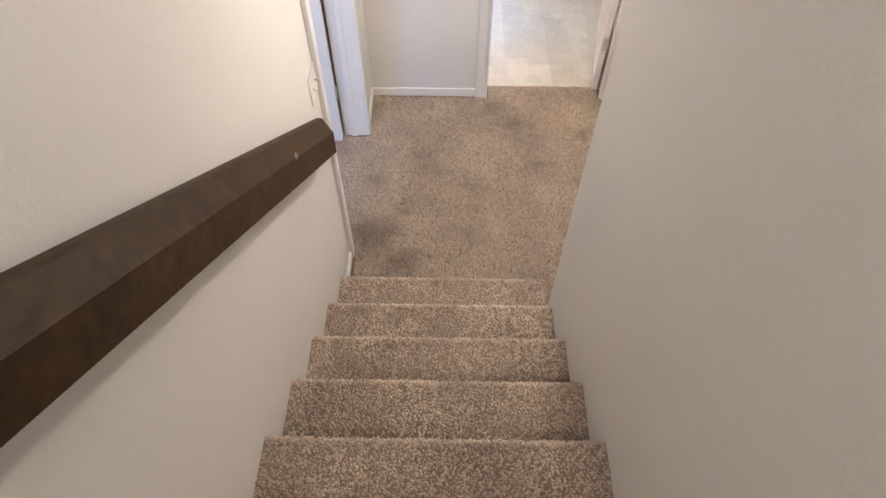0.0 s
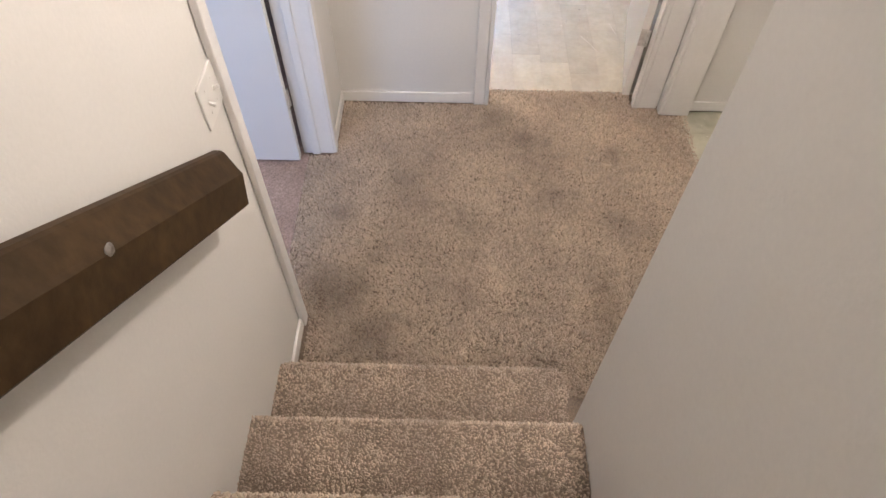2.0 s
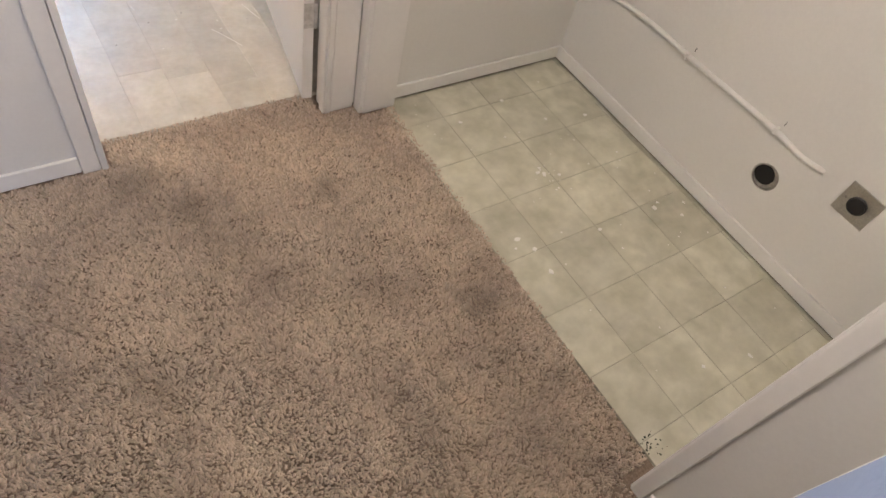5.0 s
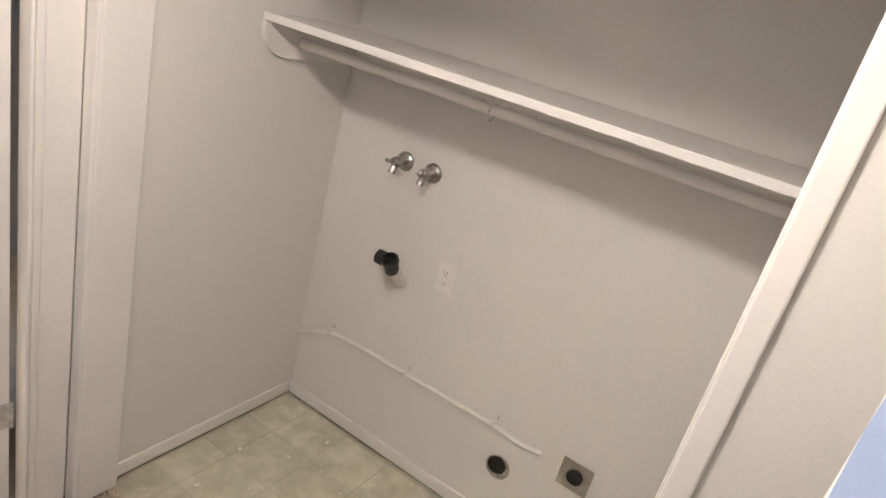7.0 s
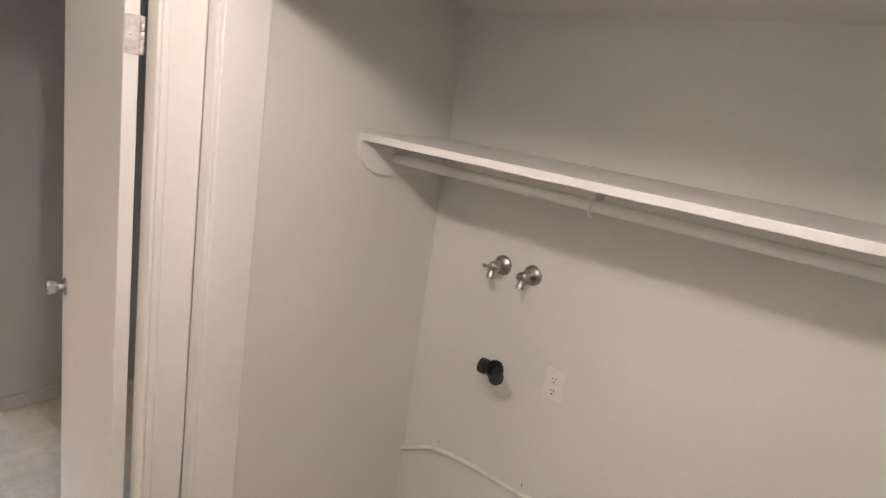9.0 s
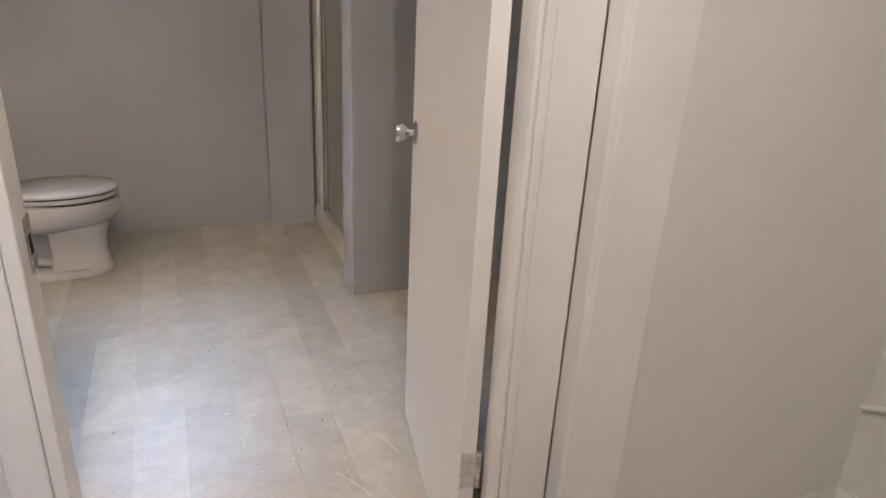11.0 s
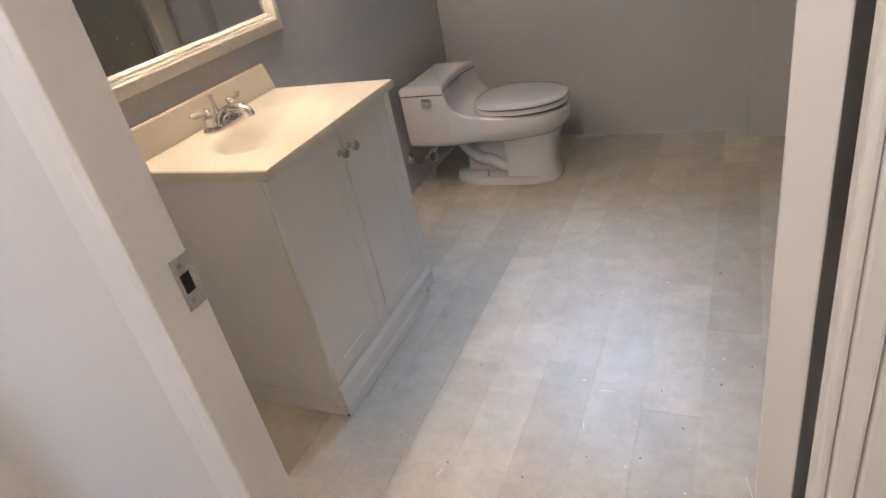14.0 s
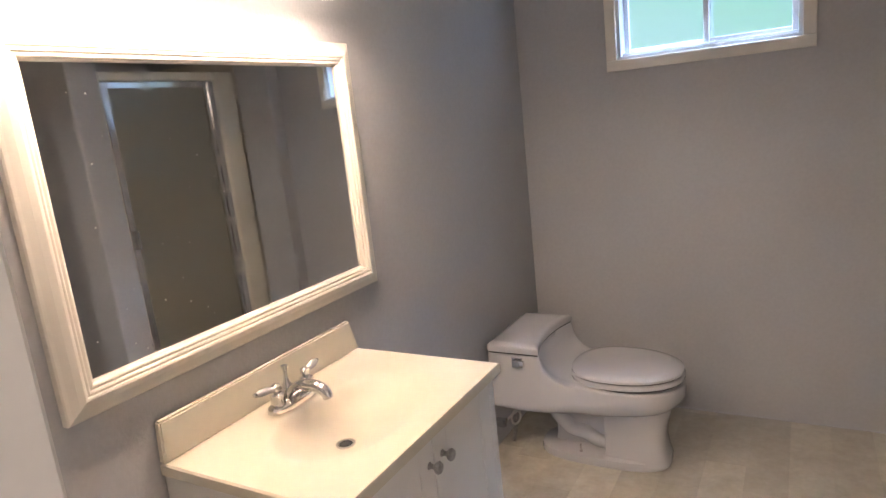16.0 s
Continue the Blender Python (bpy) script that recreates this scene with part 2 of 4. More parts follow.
# walls
def holed_wall(axis, a0, a1, d0, d1, z0, z1, holes):
    """One solid wall along x or y, d0 to d1 thick; holes are (from, to, bottom, top)."""
    bm = bmesh.new()
    us = sorted({a0, a1, *(u for h in holes for u in h[:2])})
    zs = sorted({z0, z1, *(min(max(z, z0), z1) for h in holes for z in h[2:])})

    def solid(i, j):
        if not (0 <= i < len(us) - 1 and 0 <= j < len(zs) - 1):
            return False
        u, z = (us[i] + us[i + 1]) / 2, (zs[j] + zs[j + 1]) / 2
        return not any(h[0] < u < h[1] and h[2] < z < h[3] for h in holes)

    made = {}

    def corner(i, j, d):
        if (i, j, d) not in made:
            made[i, j, d] = bm.verts.new((us[i], d, zs[j]) if axis == "x" else (d, us[i], zs[j]))
        return made[i, j, d]

    for i in range(len(us) - 1):
        for j in range(len(zs) - 1):
            if not solid(i, j):
                continue
            for d in (d0, d1):
                bm.faces.new([corner(i, j, d), corner(i + 1, j, d), corner(i + 1, j + 1, d), corner(i, j + 1, d)])
            for (p, q), (ni, nj) in ((((i, j), (i, j + 1)), (i - 1, j)), (((i + 1, j), (i + 1, j + 1)), (i + 1, j)), (((i, j), (i + 1, j)), (i, j - 1)), (((i, j + 1), (i + 1, j + 1)), (i, j + 1))):
                if not solid(ni, nj):
                    bm.faces.new([corner(*p, d0), corner(*q, d0), corner(*q, d1), corner(*p, d1)])
    return bm


def stair_wall_bm():
    """The wall between stairs and hall, its end cut a little askew."""
    bm = bmesh.new()
    ring = ((XR, -6.0), (XR + 0.125, -6.0), (XR + 0.125, -0.142), (XR + 0.119, -0.136), (XR + 0.008, -0.198), (XR, -0.208))
    add_loft(bm, [[(x, y, z) for x, y in ring] for z in (-0.02, 5.0)])
    return bm


structure("wall_stair_west", boxes(((-0.12, -6.0, -0.02), (0, LD0 - 0.02, 5.0))), WALL, "warm white painted stairwell wall", "wall")
structure("wall_hall_west", holed_wall("y", LD0 - 0.02, HY, -0.12, XW, 0, HC, [(LD0 - 0.02, LD1 + 0.02, 0, DOORH + 0.02)]), WALL, "warm white hall wall beside an open doorway", "wall")
structure("wall_stair_east", stair_wall_bm(), WALL, "warm white painted wall beside the stairs", "wall")
structure("wall_hall_north", holed_wall("x", -0.12, HX + 0.115, HY, BY0, 0, HC, [(DOOR0 - 0.02, DOOR1 + 0.02, 0, DOORH + 0.02)]), WALL, "warm white hall wall with the bathroom doorway", "wall")
structure("wall_hall_east", holed_wall("y", -1.6, HY - 0.001, HX, HX + 0.115, 0, HC, [(CL0 - 0.02, CL1 + 0.02, 0, CLH + 0.02)]), WALL, "warm white hall wall with the laundry closet opening", "wall")
structure("wall_hall_south", boxes(((XR + 0.125, -1.72, 0), (HX + 0.115, -1.6, HC))), WALL, "plain white wall closing the hall", "wall")
structure("wall_closet_east", boxes(((CX, CY0 - 0.12, 0), (CX + 0.12, BY0 + 0.0, HC))), WALL, "warm white back wall of the laundry closet", "wall")
structure("wall_closet_north", boxes(((HX + 0.115, CY1, 0), (CX, BY0, HC))), WALL, "warm white side wall of the laundry closet", "wall")
structure("wall_closet_south", boxes(((HX + 0.115, CY0 - 0.12, 0), (CX, CY0, HC))), WALL, "warm white end wall of the laundry closet", "wall")
structure("wall_stair_top", boxes(((-0.12, -6.12, 0), (XR + 0.15, -6.0, 5.0))), WALL, "warm white wall at the head of the stairs", "wall")
# bathroom walls
structure("wall_bath_west", boxes(((BX0 - 0.1, BY0, 0), (BX0, BY1 + 0.15, BC))), BLUEGREY, "grey painted bathroom wall behind the vanity", "wall")
WX0, WX1, WZ0, WZ1 = 0.347, 1.054, 1.622, 2.03
structure("wall_bath_north", holed_wall("x", BX0, BX1 + 0.1, BY1, BY1 + 0.15, 0, BC, [(WX0, WX1, WZ0, WZ1)]), BLUEGREY, "grey painted bathroom wall with a small high window", "wall")
structure("wall_bath_pier", boxes(((1.414, 4.250, 0), (1.668, BY1, BC)), bevel=0.004), BLUEGREY, "grey boxed-out wall beside the shower", "wall")
structure("wall_bath_partition", boxes(((1.612, 3.198, 0), (BX1, 3.350, BC)), bevel=0.006), BLUEGREY, "grey partition wall beside the shower", "wall")
structure("wall_bath_east", boxes(((BX1, BY0, 0), (BX1 + 0.1, BY1, BC))), BLUEGREY, "grey painted bathroom side wall", "wall")
structure("wall_bath_south", holed_wall("x", BX0, BX1, BY0, BY0 + 0.006, 0, BC, [(DOOR0 - 0.02, DOOR1 + 0.02, 0, DOORH + 0.02)]), BLUEGREY, "grey painted inner face of the doorway wall", "wall")
# left room shell
structure("wall_room_west", boxes(((-3.12, -1.6, 0), (-3.0, 3.2, HC))), WALL, "plain white wall of the side room", "wall")
structure("wall_room_south", holed_wall("x", -3.12, -0.12, -1.72, -1.6, 0, HC, [(-2.15, -0.55, 0.8, 2.1)]), WALL, "white wall of the side room with a window opening", "wall")
structure("wall_room_north", boxes(((-3.12, 3.2, 0), (-0.2, 3.32, HC))), WALL, "plain wall of the side room", "wall")

# ceilings
structure("ceiling_hall", boxes(((-0.12, -0.35, HC), (HX + 0.115, BY0, HC + 0.1)), ((XR + 0.125, -1.72, HC), (HX + 0.115, -0.35, HC + 0.1))), CEIL, "white hall ceiling", "ceiling")
structure("ceiling_closet", boxes(((HX + 0.115, CY0, CC), (CX, CY1, CC + 0.08))), CEIL, "low white closet ceiling", "ceiling")
structure("ceiling_bath", boxes(((BX0 - 0.1, BY0, BC), (BX1 + 0.1, BY1 + 0.15, BC + 0.1))), CEIL, "white bathroom ceiling", "ceiling")
structure("ceiling_room", boxes(((-3.12, -1.72, HC), (-0.12, 3.32, HC + 0.1))), CEIL, "white ceiling of the side room", "ceiling")
structure("ceiling_stair", boxes(((-0.12, -6.12, 5.0), (XR + 0.15, -0.35, 5.1))), CEIL, "white ceiling above the stairs", "ceiling")
structure("wall_stair_header", boxes(((-0.0, -0.35, HC + 0.1), (XR, -0.25, 5.0))), WALL, "white wall above the foot of the stairs", "wall")

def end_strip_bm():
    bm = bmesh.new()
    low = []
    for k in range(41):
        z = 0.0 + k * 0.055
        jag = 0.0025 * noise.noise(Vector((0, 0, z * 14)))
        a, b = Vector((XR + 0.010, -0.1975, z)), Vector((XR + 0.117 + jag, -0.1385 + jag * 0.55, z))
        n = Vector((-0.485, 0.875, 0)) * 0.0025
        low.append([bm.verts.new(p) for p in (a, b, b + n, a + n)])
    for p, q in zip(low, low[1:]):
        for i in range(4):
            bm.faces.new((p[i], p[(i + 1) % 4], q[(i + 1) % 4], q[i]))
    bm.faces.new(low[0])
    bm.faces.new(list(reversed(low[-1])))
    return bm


# thin slab over the wall end, coloured blue to stand in for daylight
structure("trim_wall_end", end_strip_bm(), DAYLIT_END, "end of the white stair wall with blue daylight in its colour", "wall")

# floors
structure("ground", boxes(((-60, -60, -0.5), (60, 60, -0.12))), CARPET_BASE, "bare ground under and around the house", "ground")
structure("floor_hall", boxes(((-0.10, -3.4, -0.1), (1.690, 1.617, -0.012))), CARPET_BASE, "carpet backing of the hall floor", "floor")
structure("floor_room", boxes(((-3.0, -1.6, -0.1), (-0.10, 3.2, -0.004))), MAUVE, "mauve brown carpet of the side room", "floor")
structure("floor_landing", boxes(((0, -6.0, TOP - 0.2), (XR, -RUN * 12, TOP))), CARPET_BASE, "carpeted landing above the stairs", "floor")


# ---- trim ----
def casing(name, lo, hi, label="white painted door casing"):
    return structure(name, boxes((lo, hi), bevel=0.004), TRIM, label, "door trim")


def jamb_frame(prefix, axis, a0, a1, d0, d1, h, t=0.02):
    """Lining of an opening: two uprights and a head. axis is the way the opening runs."""
    def put(lo_a, hi_a, z0, z1):
        lo, hi = ((lo_a, d0, z0), (hi_a, d1, z1)) if axis == "x" else ((d0, lo_a, z0), (d1, hi_a, z1))
        structure(prefix, boxes((lo, hi), bevel=0.003), TRIM, "white painted door jamb", "door trim")
    put(a0 - t + 0.001, a0, 0, h)
    put(a1, a1 + t - 0.001, 0, h)
    put(a0 - t, a1 + t, h, h + t - 0.001)


CW = 0.056
# bathroom doorway
jamb_frame("trim_bath_jamb", "x", DOOR0, DOOR1, HY - 0.022, BY0 + 0.006, DOORH)
for x0, x1 in ((DOOR0 - 0.072, DOOR0 - 0.0205), (DOOR1 + 0.0205, HX - 0.0195)):
    casing("trim_bath_casing", (x0, HY - 0.019, 0), (x1, HY - 0.0005, DOORH + 0.06))
casing("trim_bath_casing", (DOOR0 - 0.072, HY - 0.019, DOORH + 0.062), (HX - 0.0195, HY - 0.0005, DOORH + 0.118))
casing("trim_door_stop", (DOOR1 - 0.011, HY - 0.020, 0.002), (DOOR1 - 0.0005, HY + 0.013, DOORH - 0.001), "white painted door stop")
# closet opening
jamb_frame("trim_closet_jamb", "y", CL0, CL1, HX - 0.004, HX + 0.128, CLH)
for y0, y1 in ((CL0 - CW + 0.012, CL0 - 0.004), (CL1 + 0.004, CL1 + CW - 0.006)):
    casing("trim_closet_casing", (HX - (0.018 if y0 > 0.5 else 0.010), y0, 0), (HX - 0.0005, y1, CLH + 0.06), "white painted closet casing")
casing("trim_closet_casing", (HX - 0.018, CL0 - CW + 0.012, CLH + 0.062), (HX - 0.0005, CL1 + CW - 0.006, CLH + 0.115), "white painted closet casing")
# doorway to the left room
jamb_frame("trim_room_jamb", "y", LD0, LD1, -0.124, XW + 0.004, DOORH)
for y0, y1 in ((LD0 - 0.050, LD0 - 0.004), (LD1 + 0.004, LD1 + CW)):
    casing("trim_room_casing", (0.0005 if y0 < 0.5 else XW + 0.0005, y0, 0), (0.020 if y0 < 0.5 else XW + 0.016, y1, DOORH + 0.06))
for y0, y1 in ((LD0 + 0.0005, LD0 + 0.011), (LD1 - 0.011, LD1 - 0.0005)):
    casing("trim_door_stop", (-0.080, y0, 0.002), (-0.045, y1, DOORH - 0.001), "white painted door stop")


def baseboard(lo, hi, h=0.062, gap=0.003):
    bm = bmesh.new()
    add_box(bm, (lo[0], lo[1], gap), (hi[0], hi[1], h), 0.003)
    return structure("baseboard", bm, TRIM, "thin white painted baseboard", "baseboard")


baseboard((XW + 0.0005, LD1 + CW + 0.002, 0), (XW + 0.011, HY - 0.0125, 0))
baseboard((XW + 0.0005, HY - 0.012, 0), (DOOR0 - 0.074, HY - 0.0005, 0))
baseboard((0.0005, 0.012, 0), (0.012, LD0 - 0.052, 0))
baseboard((HX + 0.130, CY1 - 0.011, 0), (CX - 0.012, CY1 - 0.0005, 0), 0.064, 0.009)
baseboard((CX - 0.011, CY0 + 0.002, 0), (CX - 0.0005, CY1 - 0.0005, 0), 0.064, 0.009)
baseboard((HX - 0.011, -1.598, 0), (HX - 0.0005, CL0 - CW + 0.010, 0))
structure("baseboard", boxes(((1.614, 3.189, 0.003), (BX1 - 0.001, 3.1975, 0.07)), bevel=0.002), BLUEGREY, "grey painted bathroom baseboard", "baseboard")
structure("trim_floor_caulk", boxes(((BX0 + 0.001, BY1 - 0.005, 0.002), (1.413, BY1 - 0.0005, 0.007)), bevel=0.002), BLUEGREY, "rough painted caulk line along the wall", "caulk")


# ---- doors ----
def hinge_part(parent, m):
    bm = bmesh.new()
    add_box(bm, (-0.032, -0.0015, -0.045), (0.0, 0.0015, 0.045), 0.0008, 1, m)
    leaf = part("hinge", bm, HINGE, parent, "small painted butt hinge")
    kn = bmesh.new()
    for i in range(5):
        z = -0.045 + i * 0.018
        add_lathe(kn, [(0.0055, z + 0.0006), (0.0062, z + 0.0016), (0.0062, z + 0.0164), (0.0055, z + 0.0174)], m @ Matrix.Translation((0.006, 0, 0)), 10)
    part("knuckle", kn, HINGE, leaf, smooth=True)
    sc = bmesh.new()
    for x, z in ((-0.010, 0.031), (-0.020, 0.0), (-0.010, -0.031)):
        add_lathe(sc, [(0.0036, 0), (0.0036, 0.0006), (0.002, 0.001)], m @ Matrix.Translation((x, -0.0015, z)) @ pose(0, 0, 0, 90, 0, 0), 10)
    part("screw", sc, STEEL, leaf)


def panel_door(name, label, pivot, angle, width, knob_side):
    """A flat leaf: local x runs from the hinge to the latch, its face in +y."""
    m = pose(*pivot, 0, 0, angle)
    d = thing(name, label, "door", kind="structure")
    part("leaf", boxes(((0.002, 0, 0.012), (width, 0.035, DOORH - 0.008)), bevel=0.002, m=m), DOORPAINT, d)
    for z in (0.35, 1.77):
        hinge_part(d, m @ pose(-0.0002, 0.0015, z, 0, 0, -90))
    if knob_side:
        for s, y in ((1, 0.035), (-1, 0.0)):
            k = m @ pose(width - 0.06, y, 0.94, -90 * s, 0, 0)
            rose = part("rose", lathe([(0.031, 0), (0.031, 0.003), (0.026, 0.007), (0.012, 0.009)], k, 24), CHROME, d, "chrome rose plate", True)
            part("knob", lathe([(0.011, 0.007), (0.010, 0.022), (0.018, 0.030), (0.025, 0.040), (0.026, 0.050), (0.021, 0.057), (0.006, 0.059)], k, 24), CHROME, rose, "round chrome door knob", True)
        part("latch", boxes(((width - 0.0005, 0.006, 0.912), (width + 0.0015, 0.029, 0.968)), bevel=0.0005, m=m), STEEL, d)
        part("latch_bolt", boxes(((width + 0.0015, 0.011, 0.930), (width + 0.010, 0.024, 0.950)), bevel=0.002, m=m), CHROME, d)
    return d


# bathroom door, opened a little past square into the room
panel_door("door_1", "white flush bathroom door standing wide open", (1.447, 1.581, 0), 79.5, 0.690, True)
# side room door, opened square into that room
panel_door("door_2", "white flush door standing open into the side room, lit blue by daylight", (-0.128, 1.124, 0), 180, 0.80, False)

sp = thing("strike_plate", "brushed steel strike plate with a dark latch hole on the jamb", "strike plate")
part("plate", boxes(((DOOR0 + 0.0003, 1.545, 0.902), (DOOR0 + 0.0022, 1.5795, 0.978)), bevel=0.0006), STEEL, sp)
part("latch_hole", boxes(((DOOR0 + 0.0022, 1.551, 0.926), (DOOR0 + 0.0028, 1.567, 0.954)), bevel=0.0002), HOLE, sp, "dark latch hole")
for z in (0.914, 0.966):
    part("screw", lathe([(0.004, 0), (0.004, 0.0006), (0.002, 0.001)], pose(DOOR0 + 0.0022, 1.557, z, 0, 90, 0), 10), OLDCHROME, sp)


# ---- stairs ----
stairs = thing("stairs", "straight flight of stairs covered in brown carpet", "stairs", kind="structure")


def step_bm(k, x0, x1, round_end=False):
    """A carpeted step with a rolled nosing."""
    y_n, z = -RUN * (k - 1), RISE * k
    prof = [(y_n - RUN - 0.06, z - RISE - 0.03), (y_n - 0.035, z - RISE - 0.03), (y_n - 0.035, z - 0.055)]
    for i in range(9):
        a = radians(-90 + 22.5 * i)
        prof.append((y_n - 0.024 + 0.024 * math.cos(a), z - 0.024 + 0.024 * math.sin(a)))
    prof = prof[:-1] + [(y_n - 0.026, z - 0.002), (y_n - RUN - 0.06, z - 0.002)]
    bm = bmesh.new()
    cols = [x0, x1] if not round_end else [x0, x1 - 0.06, x1 - 0.03, x1 - 0.01, x1]
    rings = []
    for i, x in enumerate(cols):
        pull = 0 if not round_end else (0, 0, 0.010, 0.030, 0.060)[i]
        rings.append([(x, min(y, y_n - pull * (1 if y > y_n - 0.2 else 0)), zz) for y, zz in prof])
    add_loft(bm, rings)
    return bm


for k in range(1, 14):
    part("step", step_bm(k, 0.001, XR - 0.001, k == 1), CARPET_BASE, stairs, smooth=True)

# ---- handrail ----
rail = thing("handrail", "dark brown painted wooden handrail on the stairwell wall", "handrail")
ra, rb = Vector((0.0, 0.040, 1.056)), Vector((0.0, -3.4, 1.056 + 3.44 * 0.742))
along = (rb - ra).normalized()
up = Vector((0, -along.z, along.y)) * -1 if along.y > 0 else Vector((0, along.z, -along.y))
section = [(0.022, -0.066), (0.080, -0.066), (0.088, -0.058), (0.080, 0.014), (0.073, 0.022), (0.045, 0.062), (0.038, 0.066), (0.022, 0.066)]
rings = []
for base, shear in ((ra, 1), (rb, 0)):
    rings.append([base + Vector((x, 0, 0)) + up * h + along * (0.0 if not shear else 0.016 * max(0, h / 0.08)) for x, h in section])
part("rail", loft(rings), DARKWOOD, rail)
for d in (0.59, 1.85, 3.1):
    p = ra + along * d
    part("block", boxes(((-0.0, -0.03, -0.035), (0.024, 0.03, 0.035)), bevel=0.004, m=Matrix.Translation(p) @ pose(0, 0, 0)), DARKWOOD, rail)
    part("bolt", lathe([(0.011, 0), (0.011, 0.002), (0.006, 0.006), (0.003, 0.006)], Matrix.Translation(p + Vector((0.077, 0, 0)) + up * 0.018) @ pose(0, 0, 0, 0, 90, 0), 14), OLDCHROME, rail, "dull steel bolt head", True)

# ---- light switch ----
sw = thing("light_switch", "white two-gang toggle switch plate on the stairwell wall", "light switch")
SY, SZ = 0.184, 1.175
part("plate", boxes(((0.0, SY - 0.058, SZ - 0.058), (0.0065, SY + 0.058, SZ + 0.058)), bevel=0.0025), WHITEPLASTIC, sw)
for y, tilt in ((SY - 0.023, 28), (SY + 0.023, -28)):
    part("toggle", boxes(((0.0, -0.0038, -0.0045), (0.019, 0.0038, 0.0045)), bevel=0.0015, m=pose(0.004, y, SZ, 0, tilt, 0)), WHITEPLASTIC, sw)
    for z in (SZ - 0.03, SZ + 0.03):
        part("screw", lathe([(0.0035, 0), (0.0035, 0.0012), (0.002, 0.0018)], pose(0.0065, y, z, 0, 90, 0), 10), WHITEPLASTIC, sw)


# ---- closet ----
shelf = thing("closet_shelf", "white painted wooden shelf across the laundry closet", "shelf")
part("board", boxes(((2.102, CY0 + 0.002, 1.568), (CX - 0.001, CY1 - 0.001, 1.592)), bevel=0.002), TRIM, shelf)
part("cleat", boxes(((CX - 0.02, CY0 + 0.02, 1.500), (CX - 0.001, CY1 - 0.024, 1.567)), bevel=0.002), TRIM, shelf)
for y0, y1 in ((CY1 - 0.020, CY1 - 0.001), (CY0 + 0.001, CY0 + 0.019)):
    bm = bmesh.new()
    prof = [(CX - 0.022, 1.567), (2.10, 1.567), (2.10, 1.545)]
    prof += [(2.215 - 0.115 * math.cos(radians(a)), 1.545 - 0.085 * math.sin(radians(a))) for a in range(10, 91, 10)]
    prof += [(CX - 0.022, 1.46)]
    add_loft(bm, [[(x, y, z) for x, z in prof] for y in (y0, y1)])
    part("end_cleat", bm, TRIM, shelf, "white shelf end cleat with a rounded corner")
bm = bmesh.new()
prof = [(2.238, 1.5675), (2.238, 1.530), (2.285, 1.530), (2.300, 1.545), (CX - 0.0205, 1.545), (CX - 0.0205, 1.5675)]
add_loft(bm, [[(x, y, z) for x, z in prof] for y in (0.726, 0.750)])
part("bracket", bm, TRIM, shelf, "white painted metal mid bracket")
rod = thing("closet_rod", "white painted round closet rod under the shelf", "closet rod")
part("rod", tube([(2.262, CY0 + 0.02, 1.514), (2.262, CY1 - 0.021, 1.514)], 0.0165, 18), TRIM, rod, smooth=True)
part("hook", tube(smooth_line([(2.242, 0.738, 1.522), (2.240, 0.738, 1.495), (2.262, 0.738, 1.482), (2.282, 0.738, 1.495)]), 0.0035, 8), TRIM, rod, "white painted hook under the rod")


def washer_valve(y, z, turn):
    v = thing("washer_valve", "dulled chrome laundry tap on the closet wall", "tap", (CX, y, z), "laundry taps")
    m = pose(CX, y, z, 0, -90, 0)
    under(part("flange", lathe([(0.036, 0.0), (0.036, 0.003), (0.030, 0.010), (0.017, 0.014)], m, 26), OLDCHROME, v, smooth=True))
    under(part("body", lathe([(0.016, 0.012), (0.016, 0.035), (0.020, 0.042), (0.020, 0.066), (0.015, 0.072), (0.010, 0.074)], m, 20), OLDCHROME, v, smooth=True))
    p = Vector((CX - 0.056, y, z))
    spout = tube([p, p + Vector((-0.012, 0, -0.020)), p + Vector((-0.018, 0, -0.038))], [0.013, 0.012, 0.0135], 14)
    under(part("spout", spout, OLDCHROME, v, smooth=True))
    hm = pose(CX - 0.074, y, z + 0.004, turn, -90, 0)
    h = bmesh.new()
    add_lathe(h, [(0.009, -0.002), (0.009, 0.014), (0.006, 0.018)], hm, 14)
    add_box(h, (-0.006, -0.030, 0.004), (0.006, 0.030, 0.011), 0.002, 2, hm)
    under(part("handle", h, OLDCHROME, v, smooth=True))
    return v


washer_valve(1.165, 1.196, 20)
washer_valve(1.041, 1.194, -50)

dp = thing("drain_pipe", "black plastic washer standpipe fitting on the closet wall", "drain pipe", (CX, 1.05, 0.86))
neck = smooth_line([(CX + 0.004, 1.062, 0.756), (CX - 0.035, 1.058, 0.772), (CX - 0.072, 1.045, 0.808), (CX - 0.096, 1.051, 0.836)], 4)
under(part("elbow", tube(neck, 0.025, 22), WALL, dp, "pipe neck painted white", smooth=True))
mouth = Matrix.Translation((CX - 0.100, 1.052, 0.835)) @ pose(0, 0, 0, 8, -38, 0)
under(part("inlet", lathe([(0.020, -0.010), (0.027, -0.004), (0.027, 0.046), (0.031, 0.048), (0.031, 0.066), (0.0265, 0.067), (0.025, 0.030), (0.001, 0.028)], mouth, 26), BLACK, dp, smooth=True))
under(part("side_stub", lathe([(0.023, 0.0), (0.023, 0.030), (0.027, 0.032), (0.027, 0.055), (0.022, 0.056), (0.022, 0.036), (0.001, 0.034)], pose(CX - 0.105, 1.062, 0.860, -90, 0, 0), 24), BLACK, dp, smooth=True))

